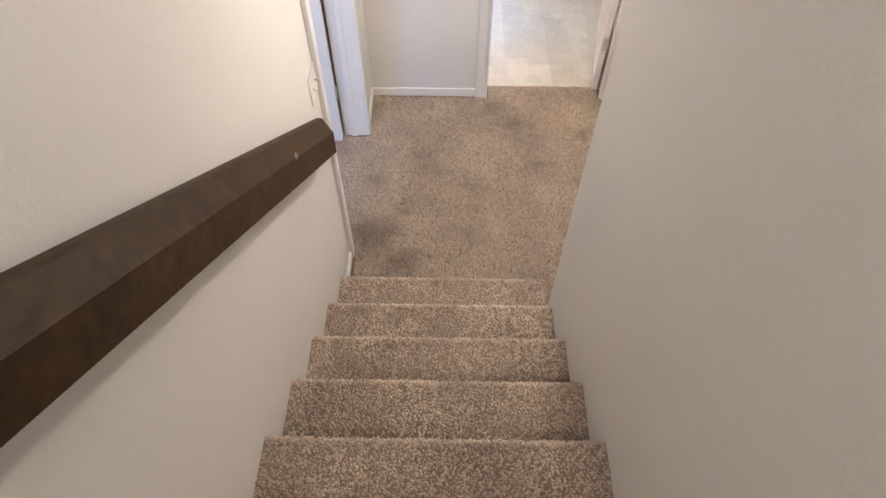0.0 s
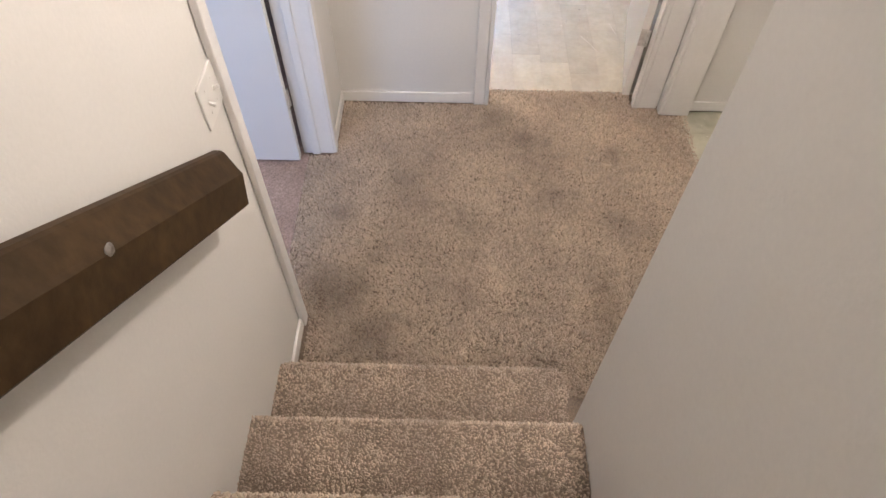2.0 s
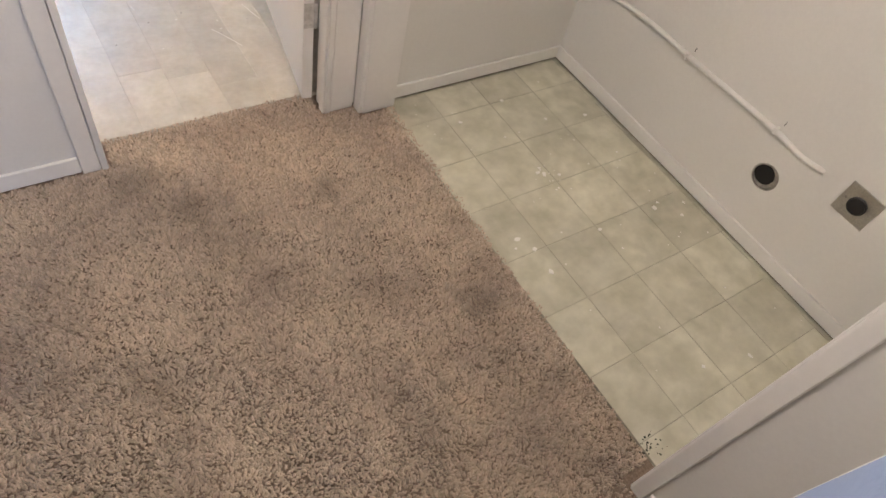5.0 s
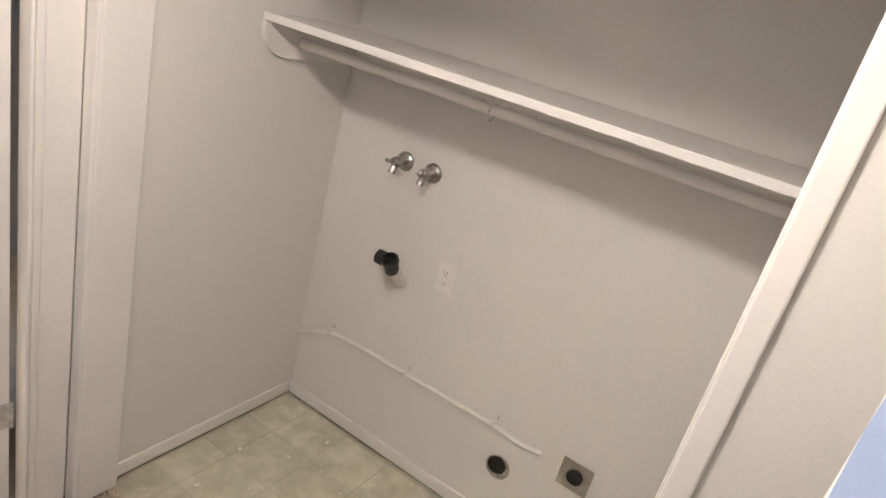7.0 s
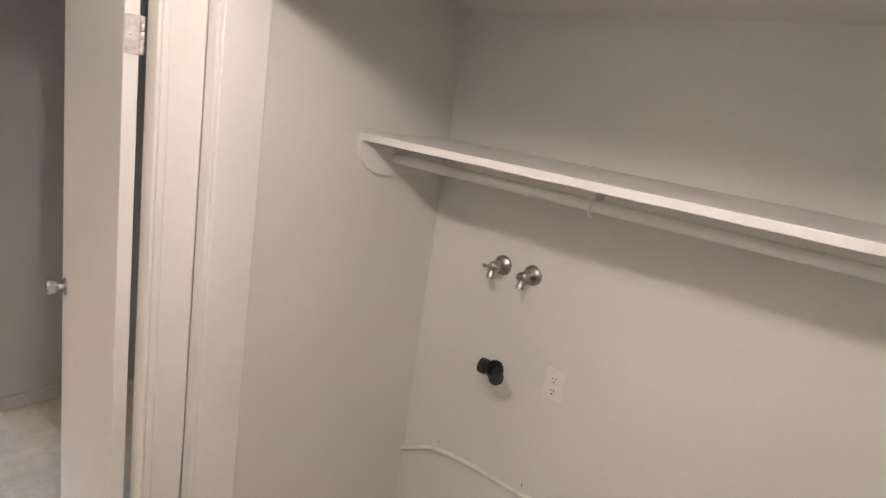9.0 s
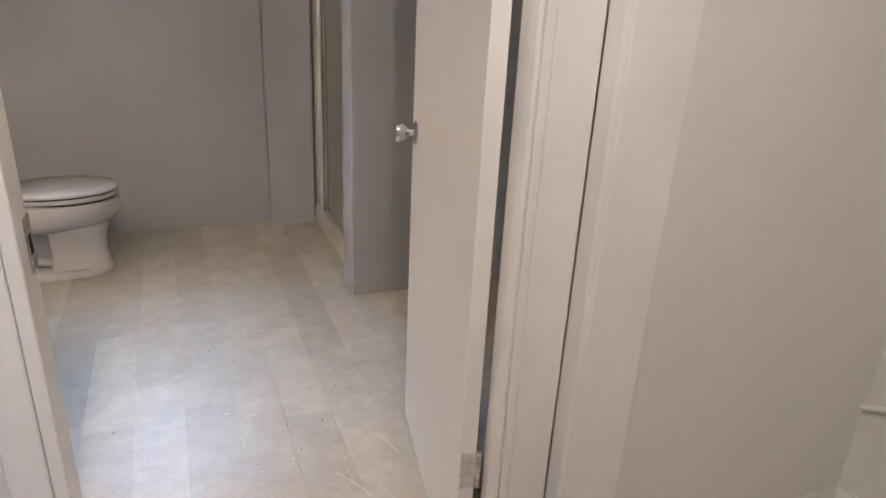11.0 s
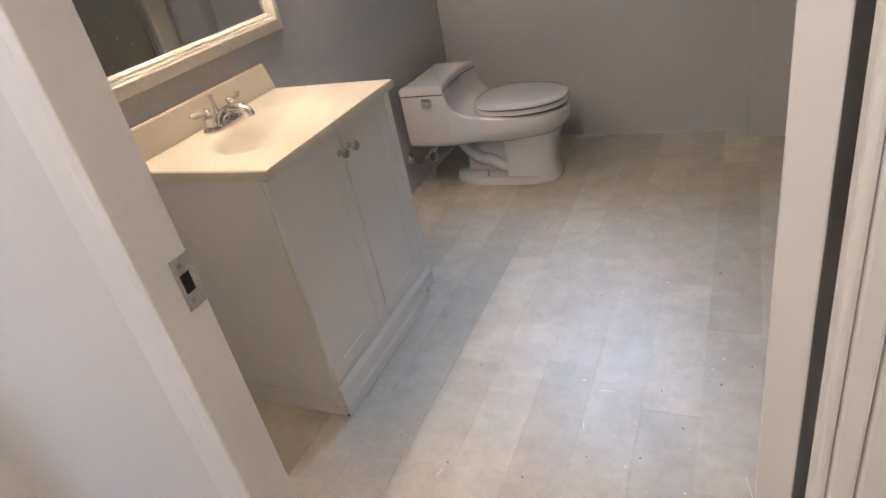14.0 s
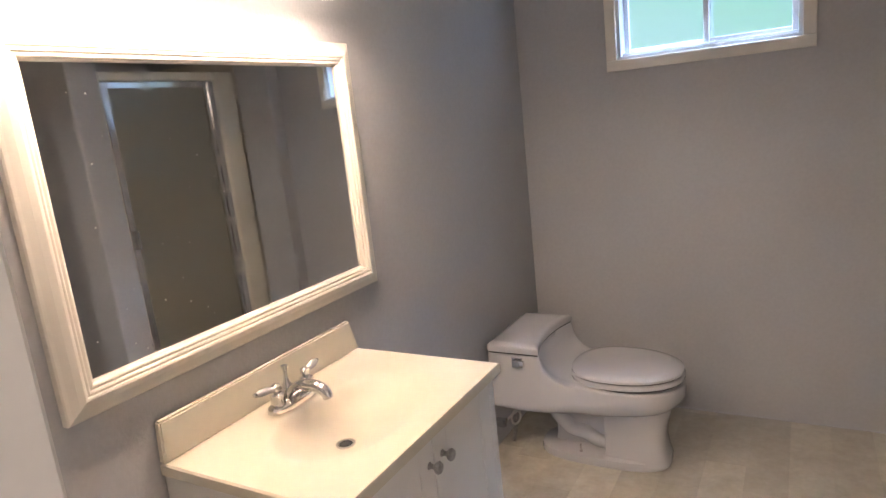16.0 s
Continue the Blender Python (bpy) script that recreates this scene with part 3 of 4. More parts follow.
out = thing("wall_outlet", "white duplex wall socket painted over on the closet wall", "wall socket")
OY, OZ = 0.883, 0.852
part("plate", boxes(((CX - 0.005, OY - 0.035, OZ - 0.057), (CX, OY + 0.035, OZ + 0.057)), bevel=0.002), TRIM, out)
for dz in (-0.021, 0.021):
    f = part("receptacle", lathe([(0.0165, 0), (0.0165, 0.002), (0.015, 0.003)], pose(CX - 0.005, OY, OZ + dz, 0, -90, 0), 22), WHITEPLASTIC, out)
    for dy, h in ((-0.006, 0.008), (0.006, 0.0065)):
        part("slot", boxes(((CX - 0.0086, OY + dy - 0.0011, OZ + dz - h / 2 + 0.003), (CX - 0.0078, OY + dy + 0.0011, OZ + dz + h / 2 + 0.003))), HOLE, f)
    part("ground_hole", lathe([(0.0025, 0), (0.0025, 0.0006)], pose(CX - 0.008, OY, OZ + dz - 0.009, 0, -90, 0), 10), HOLE, f)

cable = thing("cable", "white painted round cable clipped along the closet wall", "cable")
line = smooth_line([(CX - 0.009, CY1 - 0.001, 0.318), (CX - 0.009, 1.42, 0.352), (CX - 0.009, 1.328, 0.392), (CX - 0.009, 1.14, 0.411), (CX - 0.009, 0.939, 0.411), (CX - 0.009, 0.73, 0.415), (CX - 0.009, 0.540, 0.417), (CX - 0.009, 0.44, 0.408), (CX - 0.008, 0.385, 0.412), (CX + 0.003, 0.345, 0.415)])
part("cord", tube(line, 0.0092, 10), TRIM, cable, smooth=True)
for y, z in ((1.328, 0.392), (0.939, 0.408), (0.540, 0.418)):
    part("clip", boxes(((CX - 0.021, y - 0.006, z - 0.012), (CX, y + 0.006, z + 0.014)), bevel=0.003), WALL, cable)
    part("nail", boxes(((CX - 0.003, y - 0.011, z + 0.026), (CX - 0.0005, y - 0.0095, z + 0.042))), MOULD, cable, "dark nail mark")

vent = thing("dryer_vent_hole", "round dryer vent hole lined with metal in the closet wall", "vent")
part("sleeve", lathe([(0.046, 0), (0.048, 0.004), (0.043, 0.005), (0.042, 0.001), (0.041, 0.0012), (0.001, 0.0011)], pose(CX - 0.0005, 0.472, 0.268, 0, -90, 0), 32), OLDCHROME, vent, smooth=True)
part("opening", lathe([(0.036, 0.0), (0.036, 0.001), (0.0350, 0.0015)], pose(CX - 0.0022, 0.479, 0.273, 0, -90, 0), 32), HOLE, vent, "dark mouth of the duct")

plug = thing("dryer_outlet", "square steel plate with a black round dryer socket", "wall socket")
PY, PZ = 0.210, 0.405
part("plate", boxes(((CX - 0.004, PY - 0.056, PZ - 0.056), (CX - 0.0005, PY + 0.056, PZ + 0.056)), bevel=0.0015), STEEL, plug)
skt = part("socket", lathe([(0.029, 0), (0.029, 0.006), (0.026, 0.008), (0.0245, 0.005), (0.001, 0.0045)], pose(CX - 0.004, PY, PZ, 0, -90, 0), 28), BLACK, plug, "black plastic socket face", True)
for dy, dz in ((-0.041, 0.0), (0.041, 0.0)):
    part("screw", lathe([(0.0045, 0), (0.0045, 0.001), (0.002, 0.0018)], pose(CX - 0.004, PY + dy, PZ + dz, 0, -90, 0), 12), OLDCHROME, plug)


# ---- vanity ----
VX0, VX1, VY0, VY1, VZ = BX0 + 0.002, 0.350, 2.172, 2.838, 0.786
van = thing("vanity_cabinet", "white bathroom vanity cabinet with two panel doors", "cabinet")
XF = VX1 - 0.021
part("side_panel", boxes(((VX0, VY0, 0.075), (XF, VY0 + 0.016, VZ)), bevel=0.001), CABINET, van)
part("side_panel", boxes(((VX0, VY1 - 0.016, 0.001), (XF, VY1, VZ)), bevel=0.001), CABINET, van)
part("back_panel", boxes(((VX0, VY0 + 0.0165, 0.08), (VX0 + 0.008, VY1 - 0.0165, VZ))), CABINET, van)
part("bottom_panel", boxes(((VX0 + 0.0085, VY0 + 0.0165, 0.085), (XF, VY1 - 0.0165, 0.10))), CABINET, van)
part("face_rail", boxes(((XF - 0.016, VY0 + 0.0165, VZ - 0.05), (XF, VY1 - 0.0165, VZ)), bevel=0.001), CABINET, van)
part("centre_stile", boxes(((XF - 0.030, 2.49, 0.1005), (XF - 0.014, 2.535, VZ - 0.0505)), bevel=0.001), CABINET, van)
part("face_stile", boxes(((XF + 0.0005, VY1 - 0.026, 0.118), (VX1 - 0.004, VY1 - 0.0005, VZ - 0.001)), bevel=0.001), CABINET, van)
part("skirting", boxes(((VX0, VY0 - 0.003, 0.001), (XF + 0.0005, VY0 + 0.012, 0.074)), bevel=0.002), CABINET, van)
# base moulding with a chamfered top, under the doors
bm = bmesh.new()
prof = [(XF + 0.001, 0.046), (VX1 + 0.004, 0.046), (VX1 + 0.004, 0.094), (VX1 - 0.003, 0.110), (VX1 - 0.006, 0.114), (XF + 0.001, 0.114)]
add_loft(bm, [[(x, y, z) for x, z in prof] for y in (VY0 - 0.003, VY1 - 0.004)])
part("base_moulding", bm, CABINET, van)
bm = bmesh.new()
prof = [(XF + 0.001, 0.003), (VX1 + 0.008, 0.003), (VX1 + 0.008, 0.038), (VX1 + 0.004, 0.045), (XF + 0.001, 0.045)]
add_loft(bm, [[(x, y - (0.006 if y > 2.5 and z > 0.04 else 0), z) for x, z in prof] for y in (VY0 - 0.003, 2.768)])
part("toe_board", bm, CABINET, van)
for lo, hi in (((XF - 0.012, VY0 - 0.0036, 0.030), (XF - 0.010, VY0 - 0.0029, 0.041)), ((VX1 - 0.004, VY0 - 0.0036, 0.004), (VX1 + 0.004, VY0 - 0.0029, 0.010))):
    part("scuff", boxes((lo, hi)), MOULD, van, "small dark chip at the cabinet foot")
MID = 2.512


def shaker_door(parent, y0, y1, z0, z1, x, knob_y):
    s = 0.058
    d = part("door", boxes(((x, y0, z0), (x + 0.016, y0 + s, z1)), ((x, y1 - s, z0), (x + 0.016, y1, z1)), ((x, y0 + s, z0), (x + 0.016, y1 - s, z0 + s)), ((x, y0 + s, z1 - s), (x + 0.016, y1 - s, z1)), bevel=0.0015), CABINET, parent)
    part("panel", boxes(((x + 0.001, y0 + s - 0.003, z0 + s - 0.003), (x + 0.0132, y1 - s + 0.003, z1 - s + 0.003))), CABINET, d)
    part("knob", lathe([(0.009, 0), (0.006, 0.004), (0.0055, 0.012), (0.013, 0.019), (0.015, 0.024), (0.012, 0.029), (0.003, 0.030)], pose(x + 0.016, knob_y, 0.716, 0, 90, 0), 20), OLDCHROME, d, "round pewter knob", True)
    return d


shaker_door(van, VY0 + 0.002, MID - 0.0025, 0.118, VZ - 0.006, VX1 - 0.0195, MID - 0.022)
shaker_door(van, MID + 0.0025, VY1 - 0.029, 0.118, VZ - 0.006, VX1 - 0.0195, MID + 0.036)

# top with a moulded oval basin
top = thing("bathroom_sink", "cream cultured marble vanity top with a moulded oval basin", "sink")
TX0, TX1, TY0, TY1, TZ = BX0 + 0.001, 0.366, 2.167, 2.852, 0.815
BCX, BCY, BRX, BRY = 0.145, 2.505, 0.150, 0.222


def top_bm():
    bm = bmesh.new()
    n = 64
    outer = []
    for i in range(n):
        a = math.tau * i / n
        c, s = math.cos(a), math.sin(a)
        k = min(((TX1 if c > 0 else TX0) - BCX) / c if abs(c) > 1e-6 else 9, ((TY1 if s > 0 else TY0) - BCY) / s if abs(s) > 1e-6 else 9)
        outer.append((BCX + c * k, BCY + s * k))
    for tx in (TX0, TX1):
        for ty in (TY0, TY1):
            j = min(range(n), key=lambda q: (outer[q][0] - tx) ** 2 + (outer[q][1] - ty) ** 2)
            outer[j] = (tx, ty)
    rings = [[(x, y, TZ - 0.026) for x, y in outer], [(x, y, TZ - 0.004) for x, y in outer]]
    rings.append([(x + (BCX - x) * 0.012, y + (BCY - y) * 0.012, TZ) for x, y in outer])
    for f, dz in ((1.22, 0.0), (1.14, -0.0008), (1.06, -0.003), (0.99, -0.008), (0.92, -0.017), (0.85, -0.028), (0.76, -0.043), (0.65, -0.060), (0.50, -0.078), (0.30, -0.093), (0.12, -0.098)):
        rings.append([(BCX + 0.42 * dz + BRX * f * math.cos(math.tau * i / n), BCY + BRY * f * math.sin(math.tau * i / n), TZ + dz) for i in range(n)])
    add_loft(bm, rings, False)
    bm.verts.ensure_lookup_table()
    bm.faces.new([bm.verts[i] for i in range(len(bm.verts) - n, len(bm.verts))])
    return bm


part("basin_top", top_bm(), MARBLE, top, smooth=True)
bm = bmesh.new()
add_loft(bm, [[(TX0, TY0, TZ + 0.001), (TX0 + 0.020, TY0, TZ + 0.001), (TX0 + 0.020, TY1, TZ + 0.001), (TX0, TY1, TZ + 0.001)], [(TX0, TY0 + 0.006, TZ + 0.094), (TX0 + 0.018, TY0 + 0.006, TZ + 0.094), (TX0 + 0.018, TY1 - 0.028, TZ + 0.094), (TX0, TY1 - 0.028, TZ + 0.094)]])
bmesh.ops.bevel(bm, geom=list(bm.edges), offset=0.004, segments=2, affect="EDGES", clamp_overlap=True)
part("backsplash", bm, MARBLE, top, smooth=True)
part("drain", lathe([(0.024, 0), (0.024, 0.003), (0.018, 0.003), (0.016, 0.001), (0.001, 0.001)], pose(BCX - 0.043, BCY, TZ - 0.0975), 24), CHROME, top, "chrome drain ring", True)
part("stopper_hole", lathe([(0.0155, 0), (0.0155, 0.0015), (0.001, 0.0016)], pose(BCX - 0.043, BCY, TZ - 0.0963), 20), HOLE, top)

fau = thing("faucet", "chrome basin faucet with white porcelain lever handles", "faucet", (-0.03, BCY, TZ))
FX, FY = -0.036, BCY - 0.008
bm = loft([oval(FX, FY, TZ + z, rx, ry, 36, 2.6) for z, rx, ry in ((0.0005, 0.030, 0.082), (0.006, 0.031, 0.083), (0.014, 0.028, 0.080), (0.019, 0.018, 0.070))])
under(part("base", bm, CHROME, fau, smooth=True))
sp_line = smooth_line([(FX - 0.010, FY, TZ + 0.012), (FX + 0.012, FY, TZ + 0.036), (FX + 0.045, FY, TZ + 0.049), (FX + 0.082, FY, TZ + 0.050), (FX + 0.106, FY, TZ + 0.040), (FX + 0.113, FY, TZ + 0.024)], 5)
n_sp = len(sp_line)
under(part("spout", tube(sp_line, [0.018 - 0.006 * i / n_sp for i in range(n_sp)], 16), CHROME, fau, smooth=True))
under(part("lift_rod", lathe([(0.022, 0.012), (0.020, 0.026), (0.013, 0.042), (0.007, 0.054), (0.0048, 0.074), (0.006, 0.082), (0.0085, 0.090), (0.0085, 0.094), (0.001, 0.095)], pose(FX - 0.016, FY, TZ), 16), CHROME, fau, "slender chrome lift rod", True))
for s in (-1, 1):
    hy = FY + 0.052 * s
    hd = under(part("handle", lathe([(0.017, 0.012), (0.018, 0.016), (0.016, 0.034), (0.018, 0.037), (0.018, 0.043), (0.009, 0.048), (0.013, 0.058), (0.012, 0.066), (0.003, 0.071)], pose(FX, hy, TZ), 20), CHROME, fau, smooth=True))
    p0 = Vector((FX, hy, TZ + 0.059))
    lever = tube([p0 + Vector((-0.004 * s, 0.010 * s, 0)), p0 + Vector((-0.003, 0.024 * s, 0.003)), p0 + Vector((-0.006, 0.040 * s, 0.005)), p0 + Vector((-0.009, 0.054 * s, 0.005))], [0.006, 0.0085, 0.0095, 0.006], 12)
    under(part("lever", lever, PORCELAIN, hd, "white porcelain lever", True))
    under(part("lever_tip", lathe([(0.006, 0), (0.006, 0.006), (0.002, 0.010)], look(p0 + Vector((-0.009, 0.053 * s, 0.005)), p0 + Vector((0.009, -0.054 * s, -0.005))), 12), CHROME, hd, "", True))

# ---- mirror ----
MY0, MY1, MZ0, MZ1 = 2.000, 2.992, 0.985, 1.702
mir = thing("wall_mirror", "large wall mirror in a moulded cream white frame", "mirror")


def frame_bm(y0, y1, z0, z1, prof):
    """A mitred frame: prof holds (inset, depth) pairs across its moulding."""
    bm = bmesh.new()
    corners = []
    for inset, depth in prof:
        x = BX0 + 0.0005 + depth
        corners.append([bm.verts.new(p) for p in ((x, y0 + inset, z0 + inset), (x, y1 - inset, z0 + inset), (x, y1 - inset, z1 - inset), (x, y0 + inset, z1 - inset))])
    for a, b in zip(corners, corners[1:] + corners[:1]):
        for i in range(4):
            bm.faces.new((a[i], a[(i + 1) % 4], b[(i + 1) % 4], b[i]))
    return bm


part("frame", frame_bm(MY0, MY1, MZ0, MZ1, [(0.0, 0.0), (0.0, 0.016), (0.003, 0.019), (0.010, 0.021), (0.024, 0.026), (0.036, 0.029), (0.041, 0.028), (0.043, 0.025), (0.047, 0.026), (0.050, 0.025), (0.052, 0.021), (0.057, 0.022), (0.060, 0.020), (0.062, 0.015), (0.066, 0.012), (0.066, 0.0)]), FRAMEWHITE, mir)
part("mirror_glass", boxes(((BX0 + 0.004, MY0 + 0.060, MZ0 + 0.060), (BX0 + 0.009, MY1 - 0.060, MZ1 - 0.060))), MIRROR, mir, "clear mirror glass with small dust specks")
specks = bmesh.new()
rs = random.Random(21)
for _ in range(34):
    y, z, r = rs.uniform(MY0 + 0.08, MY0 + 0.55), rs.uniform(MZ0 + 0.08, MZ1 - 0.08), rs.uniform(0.0007, 0.0022)
    add_lathe(specks, [(r, 0), (r * 0.7, 0.0006)], pose(BX0 + 0.0091, y, z, 0, 90, 0), 6)
tagged(part("specks", specks, CHIP, mir, "white paint specks on the glass"), kind="stuff")

# ---- vanity light ----
vl = thing("vanity_light", "four-lamp vanity light with glowing frosted glass shades", "wall lamp", (BX0, 2.52, 1.88))
under(part("back_plate", boxes(((BX0 + 0.001, 2.02, 1.85), (BX0 + 0.025, 2.82, 1.94)), bevel=0.006), CHROME, vl))
for i in range(4):
    y = 2.09 + 0.222 * i
    under(part("arm", tube(smooth_line([(BX0 + 0.02, y, 1.895), (BX0 + 0.08, y, 1.910), (BX0 + 0.175, y, 1.905), (BX0 + 0.185, y, 1.890)], 4), 0.008, 10), CHROME, vl, smooth=True))
    sh = under(part("shade", lathe([(0.026, 0.11), (0.036, 0.10), (0.046, 0.07), (0.052, 0.035), (0.064, 0.006), (0.070, 0.0), (0.066, 0.001), (0.050, 0.034), (0.043, 0.07), (0.030, 0.10)], pose(BX0 + 0.185, y, 1.785), 28, False), SHADE, vl, "glowing frosted glass shade", True))
    under(part("bulb", lathe([(0.012, 0.095), (0.014, 0.085), (0.026, 0.060), (0.030, 0.040), (0.026, 0.020), (0.012, 0.008), (0.001, 0.006)], pose(BX0 + 0.185, y, 1.785), 18), BULB, sh, "lit bulb", True))

# ---- toilet ----
TCY = 3.855
toi = thing("toilet", "white one-piece low-profile porcelain toilet with the lid down", "toilet", (0.35, TCY, 0))


def scoop(x):
    """Height of the body's top: the tank, the hollow in front of it, the rim."""
    if x < 0.150:
        return 0.494
    if x < 0.290:
        u = (x - 0.150) / 0.140
        return 0.374 + 0.120 * (1 - math.sqrt(1 - (1 - u) ** 2)) if u > 0 else 0.494
    return max(0.352, 0.374 - 0.022 * (x - 0.29) / 0.3)


def body_ring(x, w, z0, rb, zt=None, rt=0.010):
    """Section across the toilet: rounded below, a crisp edge above, hollowed towards the middle."""
    pts = []
    for k in range(9):
        a = radians(270 - 90 * k / 8)
        pts.append((-w + rb + rb * math.cos(a), z0 + rb + rb * math.sin(a)))

    def top(v):
        return scoop(x + 0.035 * max(0.0, 1 - (v / w) ** 2)) if zt is None else zt
    for k in range(4):
        a = radians(180 - 90 * k / 3)
        pts.append((-w + rt + rt * math.cos(a), top(w) - rt + rt * math.sin(a)))
    for k in range(1, 14):
        v = (-w + rt) + 2 * (w - rt) * k / 14
        pts.append((v, top(v)))
    for k in range(4):
        a = radians(90 - 90 * k / 3)
        pts.append((w - rt + rt * math.cos(a), top(w) - rt + rt * math.sin(a)))
    for k in range(9):
        a = radians(0 - 90 * k / 8)
        pts.append((w - rb + rb * math.cos(a), z0 + rb + rb * math.sin(a)))
    return [(x, TCY + v, z) for v, z in pts]


rings = [body_ring(x, w, z0, rb) for x, w, z0, rb in ((-0.074, 0.206, 0.250, 0.02), (-0.066, 0.213, 0.242, 0.03), (0.0, 0.215, 0.238, 0.035), (0.08, 0.215, 0.236, 0.04))]
for i in range(19):
    x = 0.120 + 0.010 * i
    rings.append(body_ring(x, 0.214 - 0.022 * max(0, x - 0.15) / 0.15, 0.235 - 0.02 * (x - 0.12), 0.045 + 0.2 * (x - 0.12)))
for x, w, z0, rb, zt in ((0.34, 0.190, 0.226, 0.085, 0.370), (0.40, 0.187, 0.222, 0.10, 0.366), (0.46, 0.181, 0.222, 0.115, 0.363), (0.52, 0.170, 0.226, 0.120, 0.361), (0.565, 0.153, 0.232, 0.118, 0.360),
                       (0.600, 0.132, 0.242, 0.106, 0.359), (0.628, 0.106, 0.256, 0.092, 0.358), (0.648, 0.078, 0.272, 0.072, 0.356), (0.662, 0.046, 0.290, 0.044, 0.353), (0.668, 0.018, 0.306, 0.016, 0.346)):
    rings.append(body_ring(x, w, z0, min(rb, w * 0.9, (zt - z0) * 0.85), zt, min(0.012, w * 0.5)))
under(part("bowl", loft(rings), PORCELAIN, toi, smooth=True))
# tank lid with a hollowed front edge; a dark sheet under it paints the seam's shade
def lid_outline(grow):
    w = 0.216 + grow
    pts = [(-0.078 - grow, -w + 0.012), (-0.066, -w)]
    pts += [(0.150 + grow, -w)]
    pts += [(0.152 + grow - 0.036 * (1 - (v / w) ** 2), v) for v in [w * (-0.97 + 1.94 * k / 16) for k in range(17)]]
    pts += [(0.150 + grow, w), (-0.066, w), (-0.078 - grow, w - 0.012)]
    return pts


bm = loft([[(x, TCY + v, z + dome * (1 - (v / 0.22) ** 2)) for x, v in lid_outline(g)] for z, g, dome in ((0.4985, -0.003, 0), (0.501, 0.0, 0), (0.520, 0.0, 0), (0.526, -0.003, 0.001), (0.530, -0.010, 0.003), (0.533, -0.030, 0.005))])
under(part("tank_lid", bm, PORCELAIN, toi, smooth=True))
under(part("lid_seam", loft([[(x, TCY + v, z) for x, v in lid_outline(-0.004)] for z in (0.4942, 0.4983)]), GAPSHADE, toi))


def egg(z, grow, x0=0.225, x1=0.668, w=0.186, n=44):
    cx = x0 + (x1 - x0) * 0.46
    out = []
    for i in range(n):
        a = math.tau * i / n
        c, s = math.cos(a), math.sin(a)
        rx = (x1 - cx if c > 0 else cx - x0) + grow
        p = 2.0 if c > 0 else 2.9
        out.append((cx + rx * math.copysign(abs(c) ** (2 / p), c), TCY + (w + grow) * math.copysign(abs(s) ** (2 / 2.15), s), z))
    return out


under(part("seat", loft([egg(0.3715, -0.006), egg(0.374, 0.0), egg(0.385, 0.001), egg(0.391, -0.005)]), PORCELAIN, toi, "white toilet seat", True))
under(part("seat_lid", loft([egg(0.3975, -0.008), egg(0.400, -0.002), egg(0.408, -0.003), egg(0.415, -0.012), egg(0.420, -0.045), egg(0.423, -0.100), egg(0.424, -0.16)]), PORCELAIN, toi, "closed white toilet lid", True))
# inset dark rings paint the shade between rim, seat and lid
under(part("seat_gap", loft([egg(0.3620, -0.010), egg(0.3712, -0.010)]), GAPSHADE, toi))
under(part("lid_gap", loft([egg(0.3912, -0.012), egg(0.3973, -0.012)]), GAPSHADE, toi))
ped = [(0.020, 0.440, 0.168, 0.112, 4.0), (0.060, 0.440, 0.158, 0.105, 3.8), (0.110, 0.442, 0.150, 0.101, 3.4), (0.150, 0.445, 0.150, 0.104, 3.0), (0.180, 0.447, 0.154, 0.110, 2.7),
       (0.205, 0.448, 0.160, 0.117, 2.5), (0.228, 0.448, 0.164, 0.124, 2.4), (0.255, 0.448, 0.150, 0.118, 2.4)]


def ped_ring(z, cx, rx, ry, power):
    return [(max(x, 0.366), y, zz) for x, y, zz in oval(cx, TCY, z, rx, ry, 44, power)]


under(part("pedestal", loft([ped_ring(*p) for p in ped]), PORCELAIN, toi, smooth=True))
under(part("foot", loft([oval(0.338, TCY, z, rx, ry, 44, 2.8) for z, rx, ry in ((0.001, 0.270, 0.128), (0.012, 0.272, 0.130), (0.034, 0.268, 0.127), (0.040, 0.260, 0.119))]), PORCELAIN, toi, smooth=True))
# cast body behind the side recess, with the trapway swelling out of it
bm = bmesh.new()
side = [(0.130, 0.034), (0.360, 0.034), (0.360, 0.250), (0.090, 0.250), (0.100, 0.205), (0.150, 0.120)]
add_loft(bm, [[(x, y, z) for x, z in side] for y in (TCY - 0.030, TCY + 0.060)])
bmesh.ops.bevel(bm, geom=list(bm.edges), offset=0.008, segments=2, affect="EDGES", clamp_overlap=True)
under(part("web", bm, PORCELAIN, toi, smooth=True))
trap = smooth_line([(0.100, TCY - 0.020, 0.228), (0.150, TCY - 0.028, 0.165), (0.205, TCY - 0.030, 0.110), (0.262, TCY - 0.028, 0.098), (0.310, TCY - 0.022, 0.070), (0.360, TCY - 0.016, 0.055)], 6)
under(part("trapway", tube(trap, 0.034, 18), PORCELAIN, toi, smooth=True))
under(part("cap_hole", lathe([(0.008, 0), (0.008, 0.001)], pose(0.290, TCY - 0.0305, 0.222, 90, 0, 0), 12), HOLE, toi))
under(part("bolt", lathe([(0.007, 0), (0.007, 0.006), (0.0035, 0.008), (0.0035, 0.035), (0.001, 0.036)], pose(0.262, TCY - 0.098, 0.040), 10), OLDCHROME, toi, "bare rusty closet bolt"))
